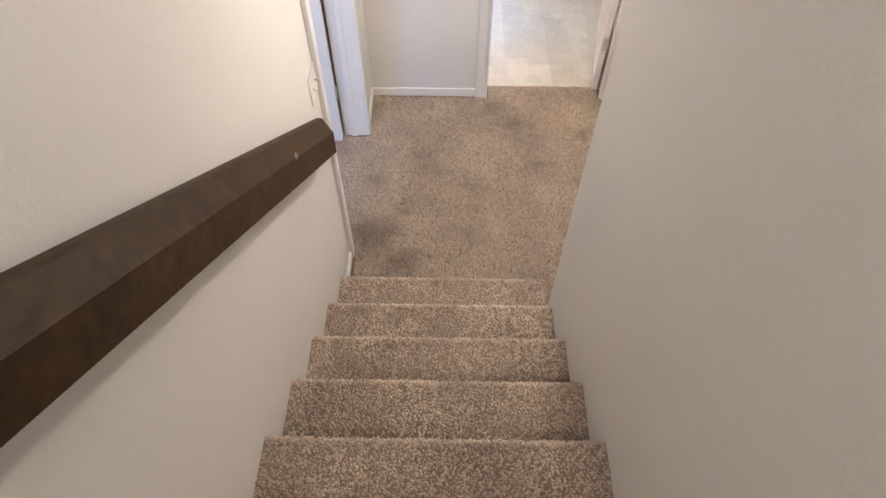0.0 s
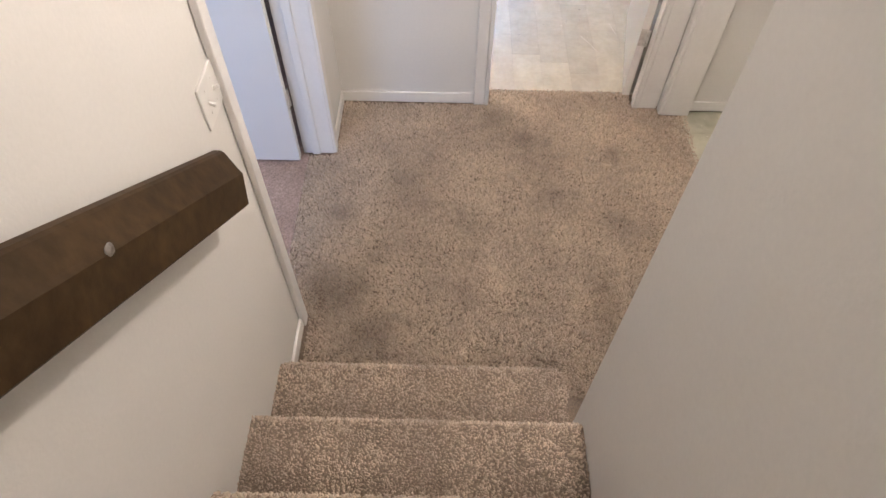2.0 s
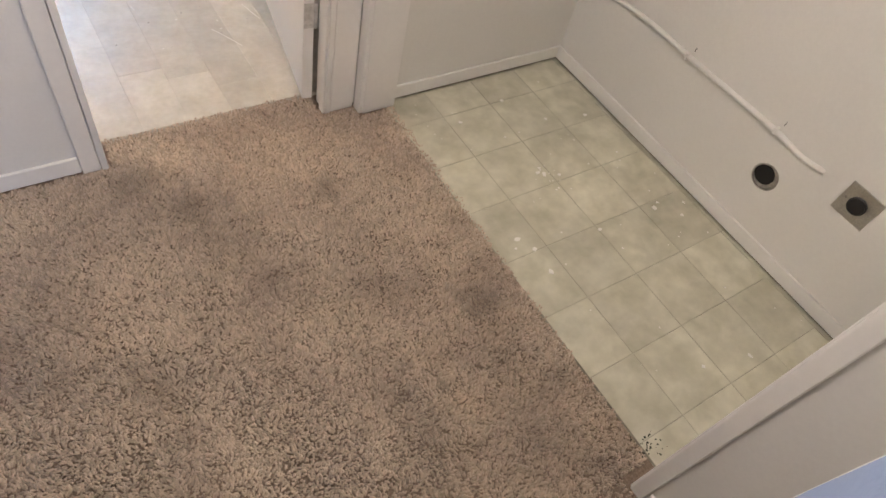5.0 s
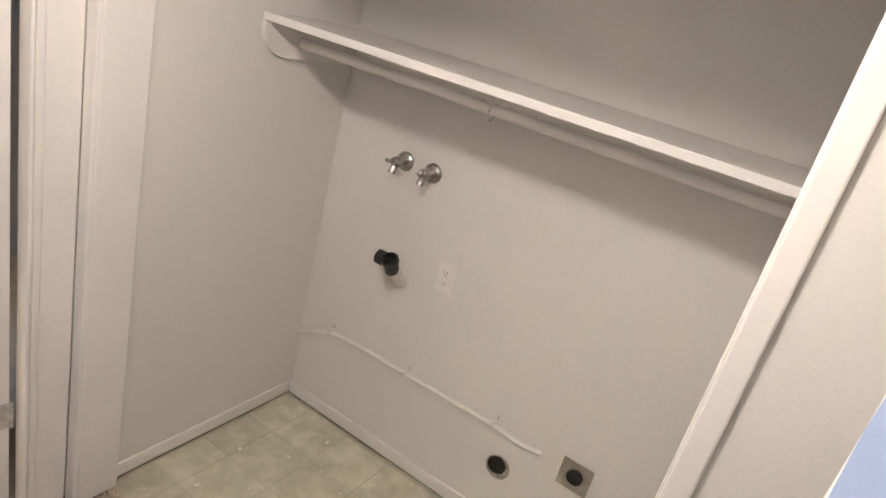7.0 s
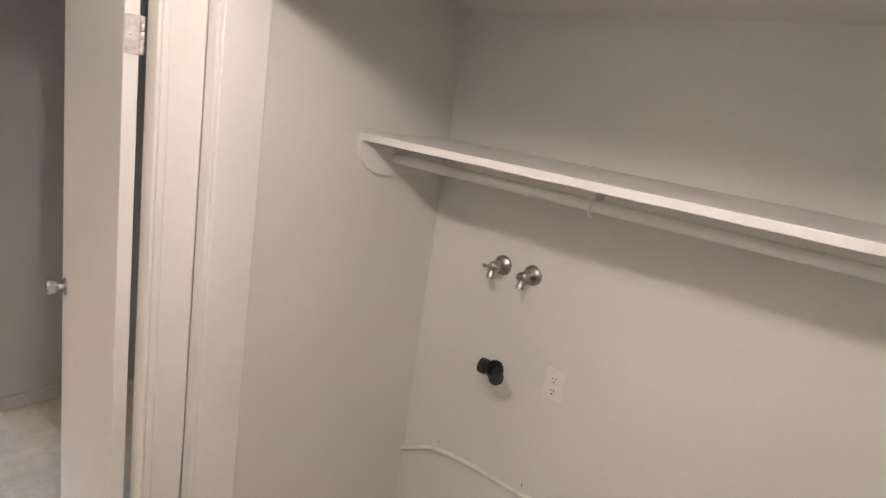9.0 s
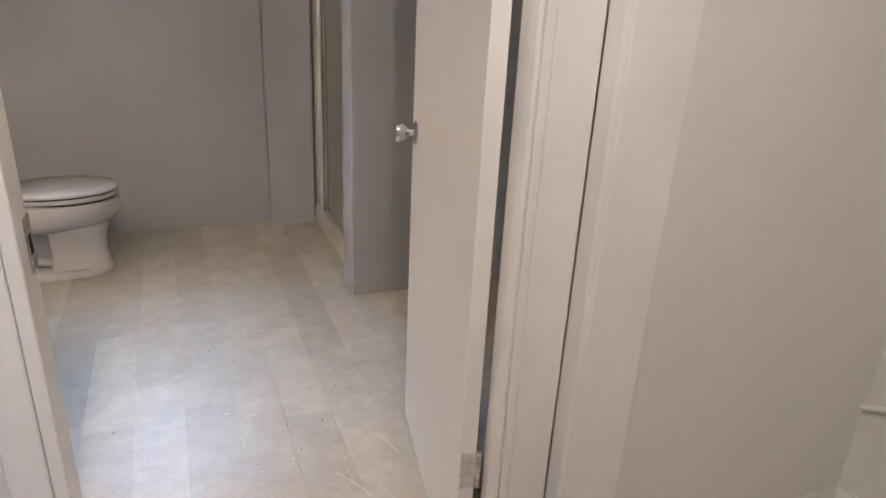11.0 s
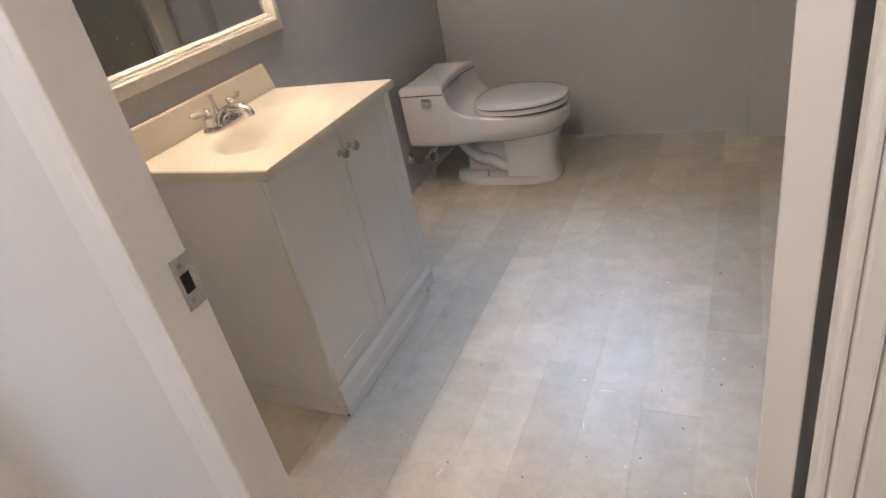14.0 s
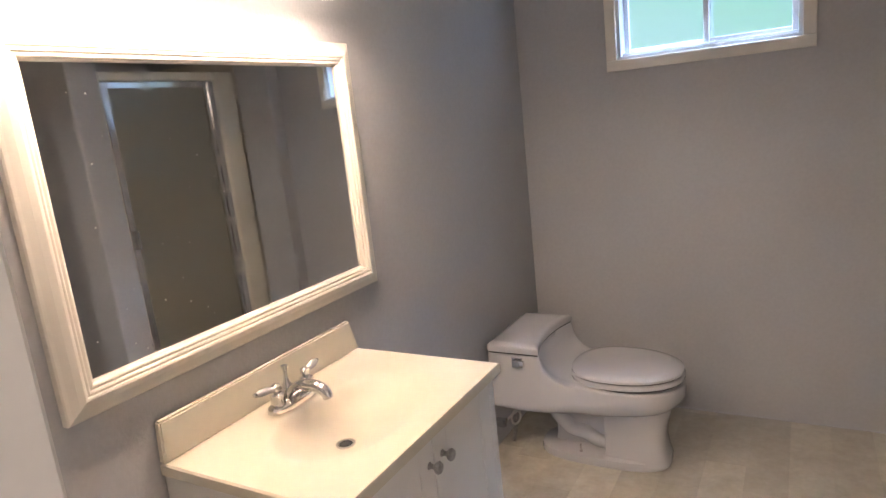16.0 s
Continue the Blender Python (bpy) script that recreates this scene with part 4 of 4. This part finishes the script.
fl = under(part("flush_plate", boxes(((0.036, TCY - 0.2205, 0.442), (0.082, TCY - 0.2140, 0.484)), bevel=0.002), CHROME, toi, "square chrome flush plate"))
under(part("flush_lever", boxes(((0.044, TCY - 0.242, 0.450), (0.094, TCY - 0.2210, 0.478)), bevel=0.005), CHROME, fl, "chrome flush lever", True))

sv = thing("supply_valve", "chrome water stop valve with a coiled grey hose below the tank", "valve", (BX0, 3.70, 0.16))
under(part("escutcheon", lathe([(0.028, 0), (0.026, 0.005), (0.010, 0.008)], pose(BX0 + 0.0005, 3.70, 0.16, 0, 90, 0), 22), CHROME, sv, smooth=True))
under(part("body", tube([(BX0 + 0.005, 3.70, 0.16), (BX0 + 0.075, 3.70, 0.16)], [0.008, 0.012], 12), CHROME, sv, smooth=True))
under(part("handle", loft([oval(0, 0, z, 0.022, 0.011, 20) for z in (0, 0.008)]), CHROME, sv))
sv.children[-1].matrix_parent_inverse = Matrix.Identity(4)
sv.children[-1].location = (0.07, -0.035, 0.0)
sv.children[-1].rotation_euler = (radians(90), 0, 0)
coil = [(-0.035 + 0.008 * math.sin(a), 3.785 + 0.031 * math.sin(a), 0.130 + 0.031 * math.cos(a) + 0.002 * a) for a in [i * 0.42 for i in range(19)]]
coil = [(BX0 + 0.065, 3.70, 0.150)] + coil + [(0.02, 3.840, 0.235)]
under(part("hose", tube(smooth_line(coil, 3), 0.0048, 8), WHITEPLASTIC, sv, smooth=True))
under(part("wall_pipe", tube(smooth_line([(BX0 + 0.06, 3.79, 0.012), (BX0 + 0.06, 3.82, 0.06), (BX0 + 0.05, 3.88, 0.16), (BX0 + 0.05, 3.92, 0.24)], 5), 0.009, 10), OLDCHROME, sv, smooth=True))

# ---- window ----
win = thing("window_1", "small white sliding window high in the grey wall", "window", kind="structure")
fr = 0.046
FY1 = BY1 - 0.0005
for lo, hi in (((WX0 - fr, FY1 - 0.018, WZ0 - fr), (WX1 + fr, FY1, WZ0 - 0.0005)), ((WX0 - fr, FY1 - 0.018, WZ1 + 0.0005), (WX1 + fr, FY1, WZ1 + fr)),
               ((WX0 - fr, FY1 - 0.018, WZ0), (WX0 - 0.0005, FY1, WZ1)), ((WX1 + 0.0005, FY1 - 0.018, WZ0), (WX1 + fr, FY1, WZ1))):
    part("casing", boxes((lo, hi), bevel=0.003), FRAMEWHITE, win)
for lo, hi in (((WX0, BY1, WZ0), (WX1, BY1 + 0.14, WZ0 + 0.014)), ((WX0, BY1, WZ1 - 0.014), (WX1, BY1 + 0.14, WZ1)), ((WX0, BY1, WZ0 + 0.0145), (WX0 + 0.014, BY1 + 0.14, WZ1 - 0.0145)), ((WX1 - 0.014, BY1, WZ0 + 0.0145), (WX1, BY1 + 0.14, WZ1 - 0.0145))):
    part("lining", boxes((lo, hi), bevel=0.001), VINYLWHITE, win)
WM = 0.705
for x0, x1, y in ((WX0 + 0.015, WM + 0.018, BY1 + 0.075), (WM - 0.012, WX1 - 0.015, BY1 + 0.045)):
    s = 0.022
    z0, z1 = WZ0 + 0.015, WZ1 - 0.015
    sash = part("sash", boxes(((x0, y, z0), (x0 + s, y + 0.024, z1)), ((x1 - s, y, z0), (x1, y + 0.024, z1)), ((x0 + s, y, z0), (x1 - s, y + 0.024, z0 + s + 0.006)), ((x0 + s, y, z1 - s), (x1 - s, y + 0.024, z1)), bevel=0.002), VINYLWHITE, win)
    pane = part("pane", boxes(((x0 + s - 0.002, y + 0.010, z0 + s + 0.004), (x1 - s + 0.002, y + 0.014, z1 - s + 0.002))), FROST, sash, "obscure glass pane")
    pane.visible_shadow = False
part("track", boxes(((WX0 + 0.015, BY1 + 0.028, WZ0 + 0.0145), (WX1 - 0.015, BY1 + 0.034, WZ0 + 0.026)), bevel=0.001), VINYLWHITE, win)
bd = structure("backdrop", boxes(((-5, 12.0, 0.0), (7, 12.05, 9.0))), foliage_backdrop(), "sunlit greenery and sky outside the window", "backdrop")

# ---- shower ----
show = thing("shower_enclosure", "cream framed shower stall with an obscure glass door", "shower", (1.70, 3.74, 0))
SX = 1.670
under(part("base", boxes(((SX, 3.352, 0.001), (BX1 - 0.002, BY1 - 0.002, 0.055)), ((SX, 3.352, 0.0552), (SX + 0.075, 4.248, 0.120)), bevel=0.008), CREAMFIBRE, show, smooth=True))
under(part("post", boxes(((SX + 0.004, 4.100, 0.121), (SX + 0.070, 4.247, 1.85)), bevel=0.012, seg=3), CREAMFIBRE, show, "", True))
under(part("post", boxes(((SX + 0.008, 3.352, 0.121), (SX + 0.070, 3.398, 1.85)), bevel=0.008), CREAMFIBRE, show, "", True))
under(part("header", boxes(((SX + 0.008, 3.399, 1.805), (SX + 0.070, 4.099, 1.85)), bevel=0.006), CREAMFIBRE, show))
dr = under(part("door_frame", boxes(((SX + 0.016, 3.402, 0.126), (SX + 0.050, 3.440, 1.802)), ((SX + 0.016, 4.030, 0.126), (SX + 0.050, 4.096, 1.802)), ((SX + 0.016, 3.440, 0.126), (SX + 0.050, 4.030, 0.150)), ((SX + 0.016, 3.440, 1.768), (SX + 0.050, 4.030, 1.802)), bevel=0.004), CHROME, show, "polished metal shower door frame"))
under(part("inner_rail", boxes(((SX + 0.008, 4.050, 0.130), (SX + 0.0155, 4.066, 1.795)), bevel=0.002), CHROME, dr, "raised chrome bead of the frame"))
under(part("glass", boxes(((SX + 0.036, 3.438, 0.148), (SX + 0.041, 4.032, 1.770))), SHOWERGLASS, dr, "obscure olive-grey glass"))
under(part("handle", boxes(((SX - 0.010, 3.424, 0.96), (SX + 0.016, 3.436, 1.06)), bevel=0.004), CHROME, dr, "chrome pull handle"))
under(part("wall_panel", boxes(((BX1 - 0.012, 3.352, 0.056), (BX1 - 0.002, BY1 - 0.004, 1.95)), ((SX + 0.08, BY1 - 0.012, 0.056), (BX1 - 0.013, BY1 - 0.004, 1.95)), ((SX + 0.08, 3.352, 0.056), (BX1 - 0.013, 3.360, 1.95))), CREAMFIBRE, show))

# ---- carpet pile ----
def carpet_material(name, light, dark, mauve):
    mat = bpy.data.materials.new(name)
    mat.use_nodes = True
    n, l = mat.node_tree.nodes, mat.node_tree.links
    b = n["Principled BSDF"]
    b.inputs["Roughness"].default_value, b.inputs["Specular IOR Level"].default_value = 0.95, 0.1
    b.inputs["Sheen Weight"].default_value = 0.25
    geo = n.new("ShaderNodeNewGeometry")
    stain = n.new("ShaderNodeTexNoise")
    stain.inputs["Scale"].default_value, stain.inputs["Detail"].default_value = 3.6, 5
    l.new(geo.outputs["Position"], stain.inputs["Vector"])
    sr = n.new("ShaderNodeMapRange")
    sr.inputs["From Min"].default_value, sr.inputs["From Max"].default_value = 0.40, 0.66
    l.new(stain.outputs[0], sr.inputs["Value"])
    tone = n.new("ShaderNodeMix")
    tone.data_type = "RGBA"
    tone.inputs[6].default_value, tone.inputs[7].default_value = (*light, 1), (*mauve, 1)
    l.new(sr.outputs[0], tone.inputs[0])
    tuft = n.new("ShaderNodeMapRange")
    tuft.inputs["To Min"].default_value, tuft.inputs["To Max"].default_value = 0.70, 1.15
    l.new(geo.outputs["Random Per Island"], tuft.inputs["Value"])
    sc = n.new("ShaderNodeVectorMath")
    sc.operation = "SCALE"
    l.new(tone.outputs[2], sc.inputs[0])
    l.new(tuft.outputs[0], sc.inputs["Scale"])
    # soiled patches
    spot = n.new("ShaderNodeTexNoise")
    spot.inputs["Scale"].default_value, spot.inputs["Detail"].default_value = 5.5, 4
    l.new(geo.outputs["Position"], spot.inputs["Vector"])
    pr = n.new("ShaderNodeMapRange")
    pr.inputs["From Min"].default_value, pr.inputs["From Max"].default_value = 0.60, 0.72
    pr.inputs["To Min"].default_value, pr.inputs["To Max"].default_value = 0.0, 0.45
    l.new(spot.outputs[0], pr.inputs["Value"])
    mx = n.new("ShaderNodeMix")
    mx.data_type = "RGBA"
    l.new(pr.outputs[0], mx.inputs[0])
    l.new(sc.outputs[0], mx.inputs[6])
    mx.inputs[7].default_value = (*dark, 1)
    last = mx.outputs[2]
    # trodden stains near the doorways
    for cx, cy, r, amount in ((0.12, 0.40, 0.20, 0.62), (0.24, 0.20, 0.18, 0.50), (0.33, 1.02, 0.12, 0.30), (0.79, 1.43, 0.11, 0.50),
                              (0.90, 1.27, 0.08, 0.40), (1.20, 0.33, 0.12, 0.35), (0.66, 0.72, 0.13, 0.30), (0.08, 0.80, 0.10, 0.25)):
        off = n.new("ShaderNodeVectorMath")
        off.operation = "DISTANCE"
        flatten = n.new("ShaderNodeVectorMath")
        flatten.operation = "MULTIPLY"
        flatten.inputs[1].default_value = (1, 1, 0)
        l.new(geo.outputs["Position"], flatten.inputs[0])
        l.new(flatten.outputs[0], off.inputs[0])
        off.inputs[1].default_value = (cx, cy, 0)
        ragged = n.new("ShaderNodeMath")
        ragged.operation = "MULTIPLY_ADD"
        l.new(spot.outputs[0], ragged.inputs[0])
        ragged.inputs[1].default_value = -0.9 * r
        l.new(off.outputs["Value"], ragged.inputs[2])
        fall = n.new("ShaderNodeMapRange")
        fall.interpolation_type = "SMOOTHSTEP"
        fall.inputs["From Min"].default_value, fall.inputs["From Max"].default_value = -0.4 * r, 0.6 * r
        fall.inputs["To Min"].default_value, fall.inputs["To Max"].default_value = amount, 0.0
        l.new(ragged.outputs[0], fall.inputs["Value"])
        dirt = n.new("ShaderNodeMix")
        dirt.data_type = "RGBA"
        l.new(fall.outputs[0], dirt.inputs[0])
        l.new(last, dirt.inputs[6])
        dirt.inputs[7].default_value = (*dark, 1)
        last = dirt.outputs[2]
    l.new(last, b.inputs["Base Color"])
    return mat


PILE = carpet_material("brown_carpet_pile", (0.62, 0.502, 0.39), (0.19, 0.15, 0.12), (0.455, 0.362, 0.29))


def tufts(points, normals, height, spread, seed, lean=0.75):
    """Three-sided pointed tufts of yarn, as one vertex array and one face array."""
    rng = np.random.default_rng(seed)
    n = len(points)
    p, nrm = np.asarray(points), np.asarray(normals)
    t1 = np.cross(nrm, rng.normal(size=(n, 3)))
    t1 /= np.linalg.norm(t1, axis=1)[:, None] + 1e-9
    t2 = np.cross(nrm, t1)
    r = spread * rng.uniform(0.7, 1.3, n)[:, None]
    h = height * rng.uniform(0.6, 1.25, n)[:, None]
    low = p - nrm * 0.003
    a = low + t1 * r
    b = low - 0.5 * t1 * r + 0.87 * t2 * r
    c = low - 0.5 * t1 * r - 0.87 * t2 * r
    sweep = np.array([noise.noise(Vector((x * 17, y * 17, z * 17 + seed))) for x, y, z in p])
    ang = (sweep * 9 + rng.normal(0, 0.7, n))[:, None]
    t1 = np.cross(nrm, np.array((0.31, 0.27, 0.91)))
    t1 /= np.linalg.norm(t1, axis=1)[:, None] + 1e-9
    t2 = np.cross(nrm, t1)
    off = (np.cos(ang) * t1 + np.sin(ang) * t2) * h * lean * rng.uniform(0.2, 1.0, n)[:, None]
    mid = p + nrm * h * 0.8 + off
    k = 0.72
    d, e, f = mid + (a - low) * k, mid + (b - low) * k, mid + (c - low) * k
    verts = np.stack([a, b, c, d, e, f], 1).reshape(-1, 3)
    base = np.arange(n)[:, None] * 6
    quads = np.concatenate([base + np.array(q) for q in ((0, 1, 4, 3), (1, 2, 5, 4), (2, 0, 3, 5))], 0)
    tris = base + np.array((3, 4, 5))
    return verts, quads, tris


def pile(name, points, normals, parent, label, height=0.0115, spread=0.0040, seed=1):
    # bare spots where the pile has parted
    p = np.asarray(points)
    part_noise = np.array([noise.noise(Vector((x * 105 + 2.2 * math.sin(y * 31), y * 210, z * 210))) for x, y, z in p]) + 0.35 * np.array([noise.noise(Vector((x * 9, y * 9, z * 9 + 5))) for x, y, z in p])
    keep_tuft = part_noise < 0.44
    points, normals = p[keep_tuft], np.asarray(normals)[keep_tuft]
    verts, quads, tris = tufts(points, normals, height, spread, seed)
    me = bpy.data.meshes.new(name)
    nv, nq, nt = len(verts), len(quads), len(tris)
    me.vertices.add(nv)
    me.vertices.foreach_set("co", verts.astype(np.float32).ravel())
    me.loops.add(nq * 4 + nt * 3)
    me.loops.foreach_set("vertex_index", np.concatenate([quads.ravel(), tris.ravel()]).astype(np.int32))
    me.polygons.add(nq + nt)
    me.polygons.foreach_set("loop_start", np.concatenate([np.arange(nq) * 4, nq * 4 + np.arange(nt) * 3]).astype(np.int32))
    me.update(calc_edges=True)
    me.validate()
    me.materials.append(PILE)
    ob = new(name, me)
    ob.parent = parent
    return tagged(ob, label, "" if parent else "carpet", kind="stuff")


rng = np.random.default_rng(7)


def scatter(x0, x1, y0, y1, gap):
    nx, ny = int((x1 - x0) / gap), int((y1 - y0) / gap)
    gx, gy = np.meshgrid(np.linspace(x0, x1, nx), np.linspace(y0, y1, ny))
    pts = np.stack([gx.ravel(), gy.ravel()], 1)
    return pts + rng.uniform(-0.6 * gap, 0.6 * gap, pts.shape)


flat = scatter(-0.095, 1.74, -0.02, 1.620, 0.0060)
flat = np.concatenate([flat, scatter(0.86, XR - 0.004, -0.10, -0.02, 0.0060)])
edge = 1.683 + 0.021 * flat[:, 1] + 0.004 * np.sin(flat[:, 1] * 40)
keep = (flat[:, 0] < edge) & ~((flat[:, 1] > HY - 0.012) & ((flat[:, 0] < DOOR0 + 0.012) | (flat[:, 0] > DOOR1 - 0.012))) & ~((flat[:, 0] < 0.026) & ((flat[:, 1] > LD1 - 0.01) | (flat[:, 1] < LD0 + 0.01))) & ~((flat[:, 0] > HX - 0.016) & ((flat[:, 1] > CL1 - 0.004) | (flat[:, 1] < CL0 + 0.004)))
flat = flat[keep]
low = np.concatenate([flat, np.full((len(flat), 1), -0.006)], 1)
pile("hall_carpet", low, np.tile((0, 0, 1.0), (len(low), 1)), None, "brown cut-pile hall carpet, worn and soiled", seed=3)
alley = scatter(XR + 0.127, HX - 0.012, -0.9, -0.02, 0.009)
low = np.concatenate([alley, np.full((len(alley), 1), -0.009)], 1)
pile("side_carpet", low, np.tile((0, 0, 1.0), (len(low), 1)), None, "brown cut-pile carpet behind the stair wall", seed=4)
for k in range(1, 9):
    y_n, z = -RUN * (k - 1), RISE * k
    gap = 0.0062
    tread = scatter(0.004, XR - 0.004, y_n - RUN, y_n - 0.024, gap)
    pts = [np.concatenate([tread, np.full((len(tread), 1), z - 0.006)], 1)]
    nrm = [np.tile((0, 0, 1.0), (len(tread), 1))]
    for i in range(8):
        a = radians(-80 + 22 * i)
        xs = rng.uniform(0.004, XR - 0.004, int((XR) / gap * 1.6))
        pts.append(np.stack([xs, np.full(len(xs), y_n - 0.024 + 0.020 * math.cos(a)), np.full(len(xs), z - 0.024 + 0.020 * math.sin(a))], 1))
        nrm.append(np.tile((0, math.cos(a), math.sin(a)), (len(xs), 1)))
    face = scatter(0.004, XR - 0.004, z - RISE + 0.002, z - 0.045, gap * 1.3)
    pts.append(np.stack([face[:, 0], np.full(len(face), y_n - 0.037), face[:, 1]], 1))
    nrm.append(np.tile((0, 1.0, 0), (len(face), 1)))
    allp = np.concatenate(pts)
    if k == 1:
        over = np.clip(allp[:, 0] - (XR - 0.06), 0, None)
        allp[:, 1] = np.minimum(allp[:, 1], y_n + 0.004 - over * over * 16)
    nall = np.concatenate(nrm)
    pile("step_pile", allp, nall, stairs, "brown carpet pile of a step", 0.0125, 0.0042, 10 + k)

# ---- closet vinyl tiles ----
fl2 = structure("floor_closet", boxes(((1.6905, CY0, -0.1), (CX, CY1, -0.0025))), GROUT, "old cream vinyl tile floor of the laundry closet", "floor")
TS = 0.2195
ty0 = 0.238 - 2 * TS
for j in range(9):
    for i in range(5):
        x0, x1 = max(1.866 + (i - 1) * TS + 0.0011, 1.690), min(1.866 + i * TS - 0.0011, CX - 0.012)
        y0, y1 = max(ty0 + j * TS + 0.0011, CY0 + 0.002), min(ty0 + (j + 1) * TS - 0.0011, CY1 - 0.012)
        if x1 - x0 < 0.01 or y1 - y0 < 0.01:
            continue
        part("tile", boxes(((x0, y0, -0.002), (x1, y1, 0.0)), bevel=0.0012, seg=1), VINYL, fl2)

chips = bmesh.new()
rr = random.Random(5)
for _ in range(70):
    big = rr.random() < 0.25
    cx, cy = (rr.gauss(2.07, 0.04), rr.gauss(0.93, 0.05)) if rr.random() < 0.25 else (rr.uniform(1.76, 2.52), rr.uniform(0.05, 1.46))
    r = rr.uniform(0.007, 0.013) if big else rr.uniform(0.002, 0.006)
    n = rr.randint(4, 6)
    ring = [(cx + r * rr.uniform(0.5, 1.2) * math.cos(math.tau * k / n), cy + r * rr.uniform(0.4, 1.1) * math.sin(math.tau * k / n), 0.0006) for k in range(n)]
    add_loft(chips, [ring, [(x, y, 0.002) for x, y, z in ring]])
tagged(part("paint_chips", chips, CHIP), "flakes of white paint fallen on the vinyl", "paint chips", kind="stuff")
spots = bmesh.new()
for _ in range(40):
    cx, cy, r = rr.gauss(1.715, 0.020), rr.gauss(0.005, 0.016), rr.uniform(0.001, 0.0042)
    n = 6
    ring = [(cx + r * rr.uniform(0.5, 1.2) * math.cos(math.tau * k / n), cy + r * rr.uniform(0.5, 1.2) * math.sin(math.tau * k / n), 0.0004) for k in range(n)]
    add_loft(spots, [ring, [(x, y, 0.001) for x, y, z in ring]])
tagged(part("mould_spots", spots, MOULD), "dark mould specks at the edge of the vinyl", "dirt", kind="stuff")

# ---- bathroom floor planks ----
fb = structure("floor_bath", boxes(((BX0, 1.618, -0.1), (BX1, BY1, -0.0028))), PLANKGAP, "pale grey vinyl plank bathroom floor", "floor")
PW, PL = 0.1475, 0.610
rp = random.Random(11)
x = 0.876 - 7 * PW
while x < BX1:
    y = 1.622 - rp.uniform(0.05, 0.58)
    while y < BY1:
        x0, x1 = max(x + 0.0003, BX0 + 0.001), min(x + PW - 0.0003, BX1 - 0.001)
        y0, y1 = max(y + 0.0003, 1.622), min(y + PL - 0.0003, BY1 - 0.001)
        if x1 - x0 > 0.01 and y1 - y0 > 0.01:
            part("plank", boxes(((x0, y0, -0.002), (x1, y1, 0.0)), bevel=0.0003, seg=1), PLANK, fb)
        y += PL
    x += PW
debris = bmesh.new()
for _ in range(26):
    cx, cy, r = rp.uniform(0.45, 1.5), rp.uniform(1.72, 3.6), rp.uniform(0.001, 0.0032)
    n = 5
    ring = [(cx + r * rp.uniform(0.5, 1.2) * math.cos(math.tau * k / n), cy + r * rp.uniform(0.5, 1.2) * math.sin(math.tau * k / n), 0.0005) for k in range(n)]
    add_loft(debris, [ring, [(a, b, 0.0018) for a, b, z in ring]])
tagged(part("floor_grit", debris, MOULD), "dark specks of grit on the plank floor", "dirt", kind="stuff")
scuffs = bmesh.new()
for pts in ([(1.262, 2.075), (1.285, 2.04), (1.315, 1.985), (1.332, 1.95)], [(0.70, 2.03), (0.706, 2.055)], [(1.05, 2.42), (1.09, 2.425)], [(1.03, 2.29), (1.035, 2.27)], [(1.43, 2.20), (1.445, 2.14), (1.46, 2.09)]):
    for (xa, ya), (xb, yb) in zip(pts, pts[1:]):
        w = 0.0010
        dx, dy = xb - xa, yb - ya
        k = w / math.hypot(dx, dy)
        ring = [(xa - dy * k, ya + dx * k, 0.0004), (xa + dy * k, ya - dx * k, 0.0004), (xb + dy * k, yb - dx * k, 0.0004), (xb - dy * k, yb + dx * k, 0.0004)]
        add_loft(scuffs, [ring, [(x, y, 0.0009) for x, y, z in ring]])
for _ in range(14):
    cx, cy, r = rp.uniform(0.9, 1.45), rp.uniform(2.0, 3.0), rp.uniform(0.002, 0.006)
    ring = [(cx + r * rp.uniform(0.4, 1.4) * math.cos(math.tau * k / 6), cy + r * rp.uniform(0.3, 0.9) * math.sin(math.tau * k / 6), 0.0004) for k in range(6)]
    add_loft(scuffs, [ring, [(a, c, 0.0009) for a, c, z in ring]])
tagged(part("paint_scuffs", scuffs, CHIP), "white paint drips and scratches on the plank floor", "scratches", kind="stuff")
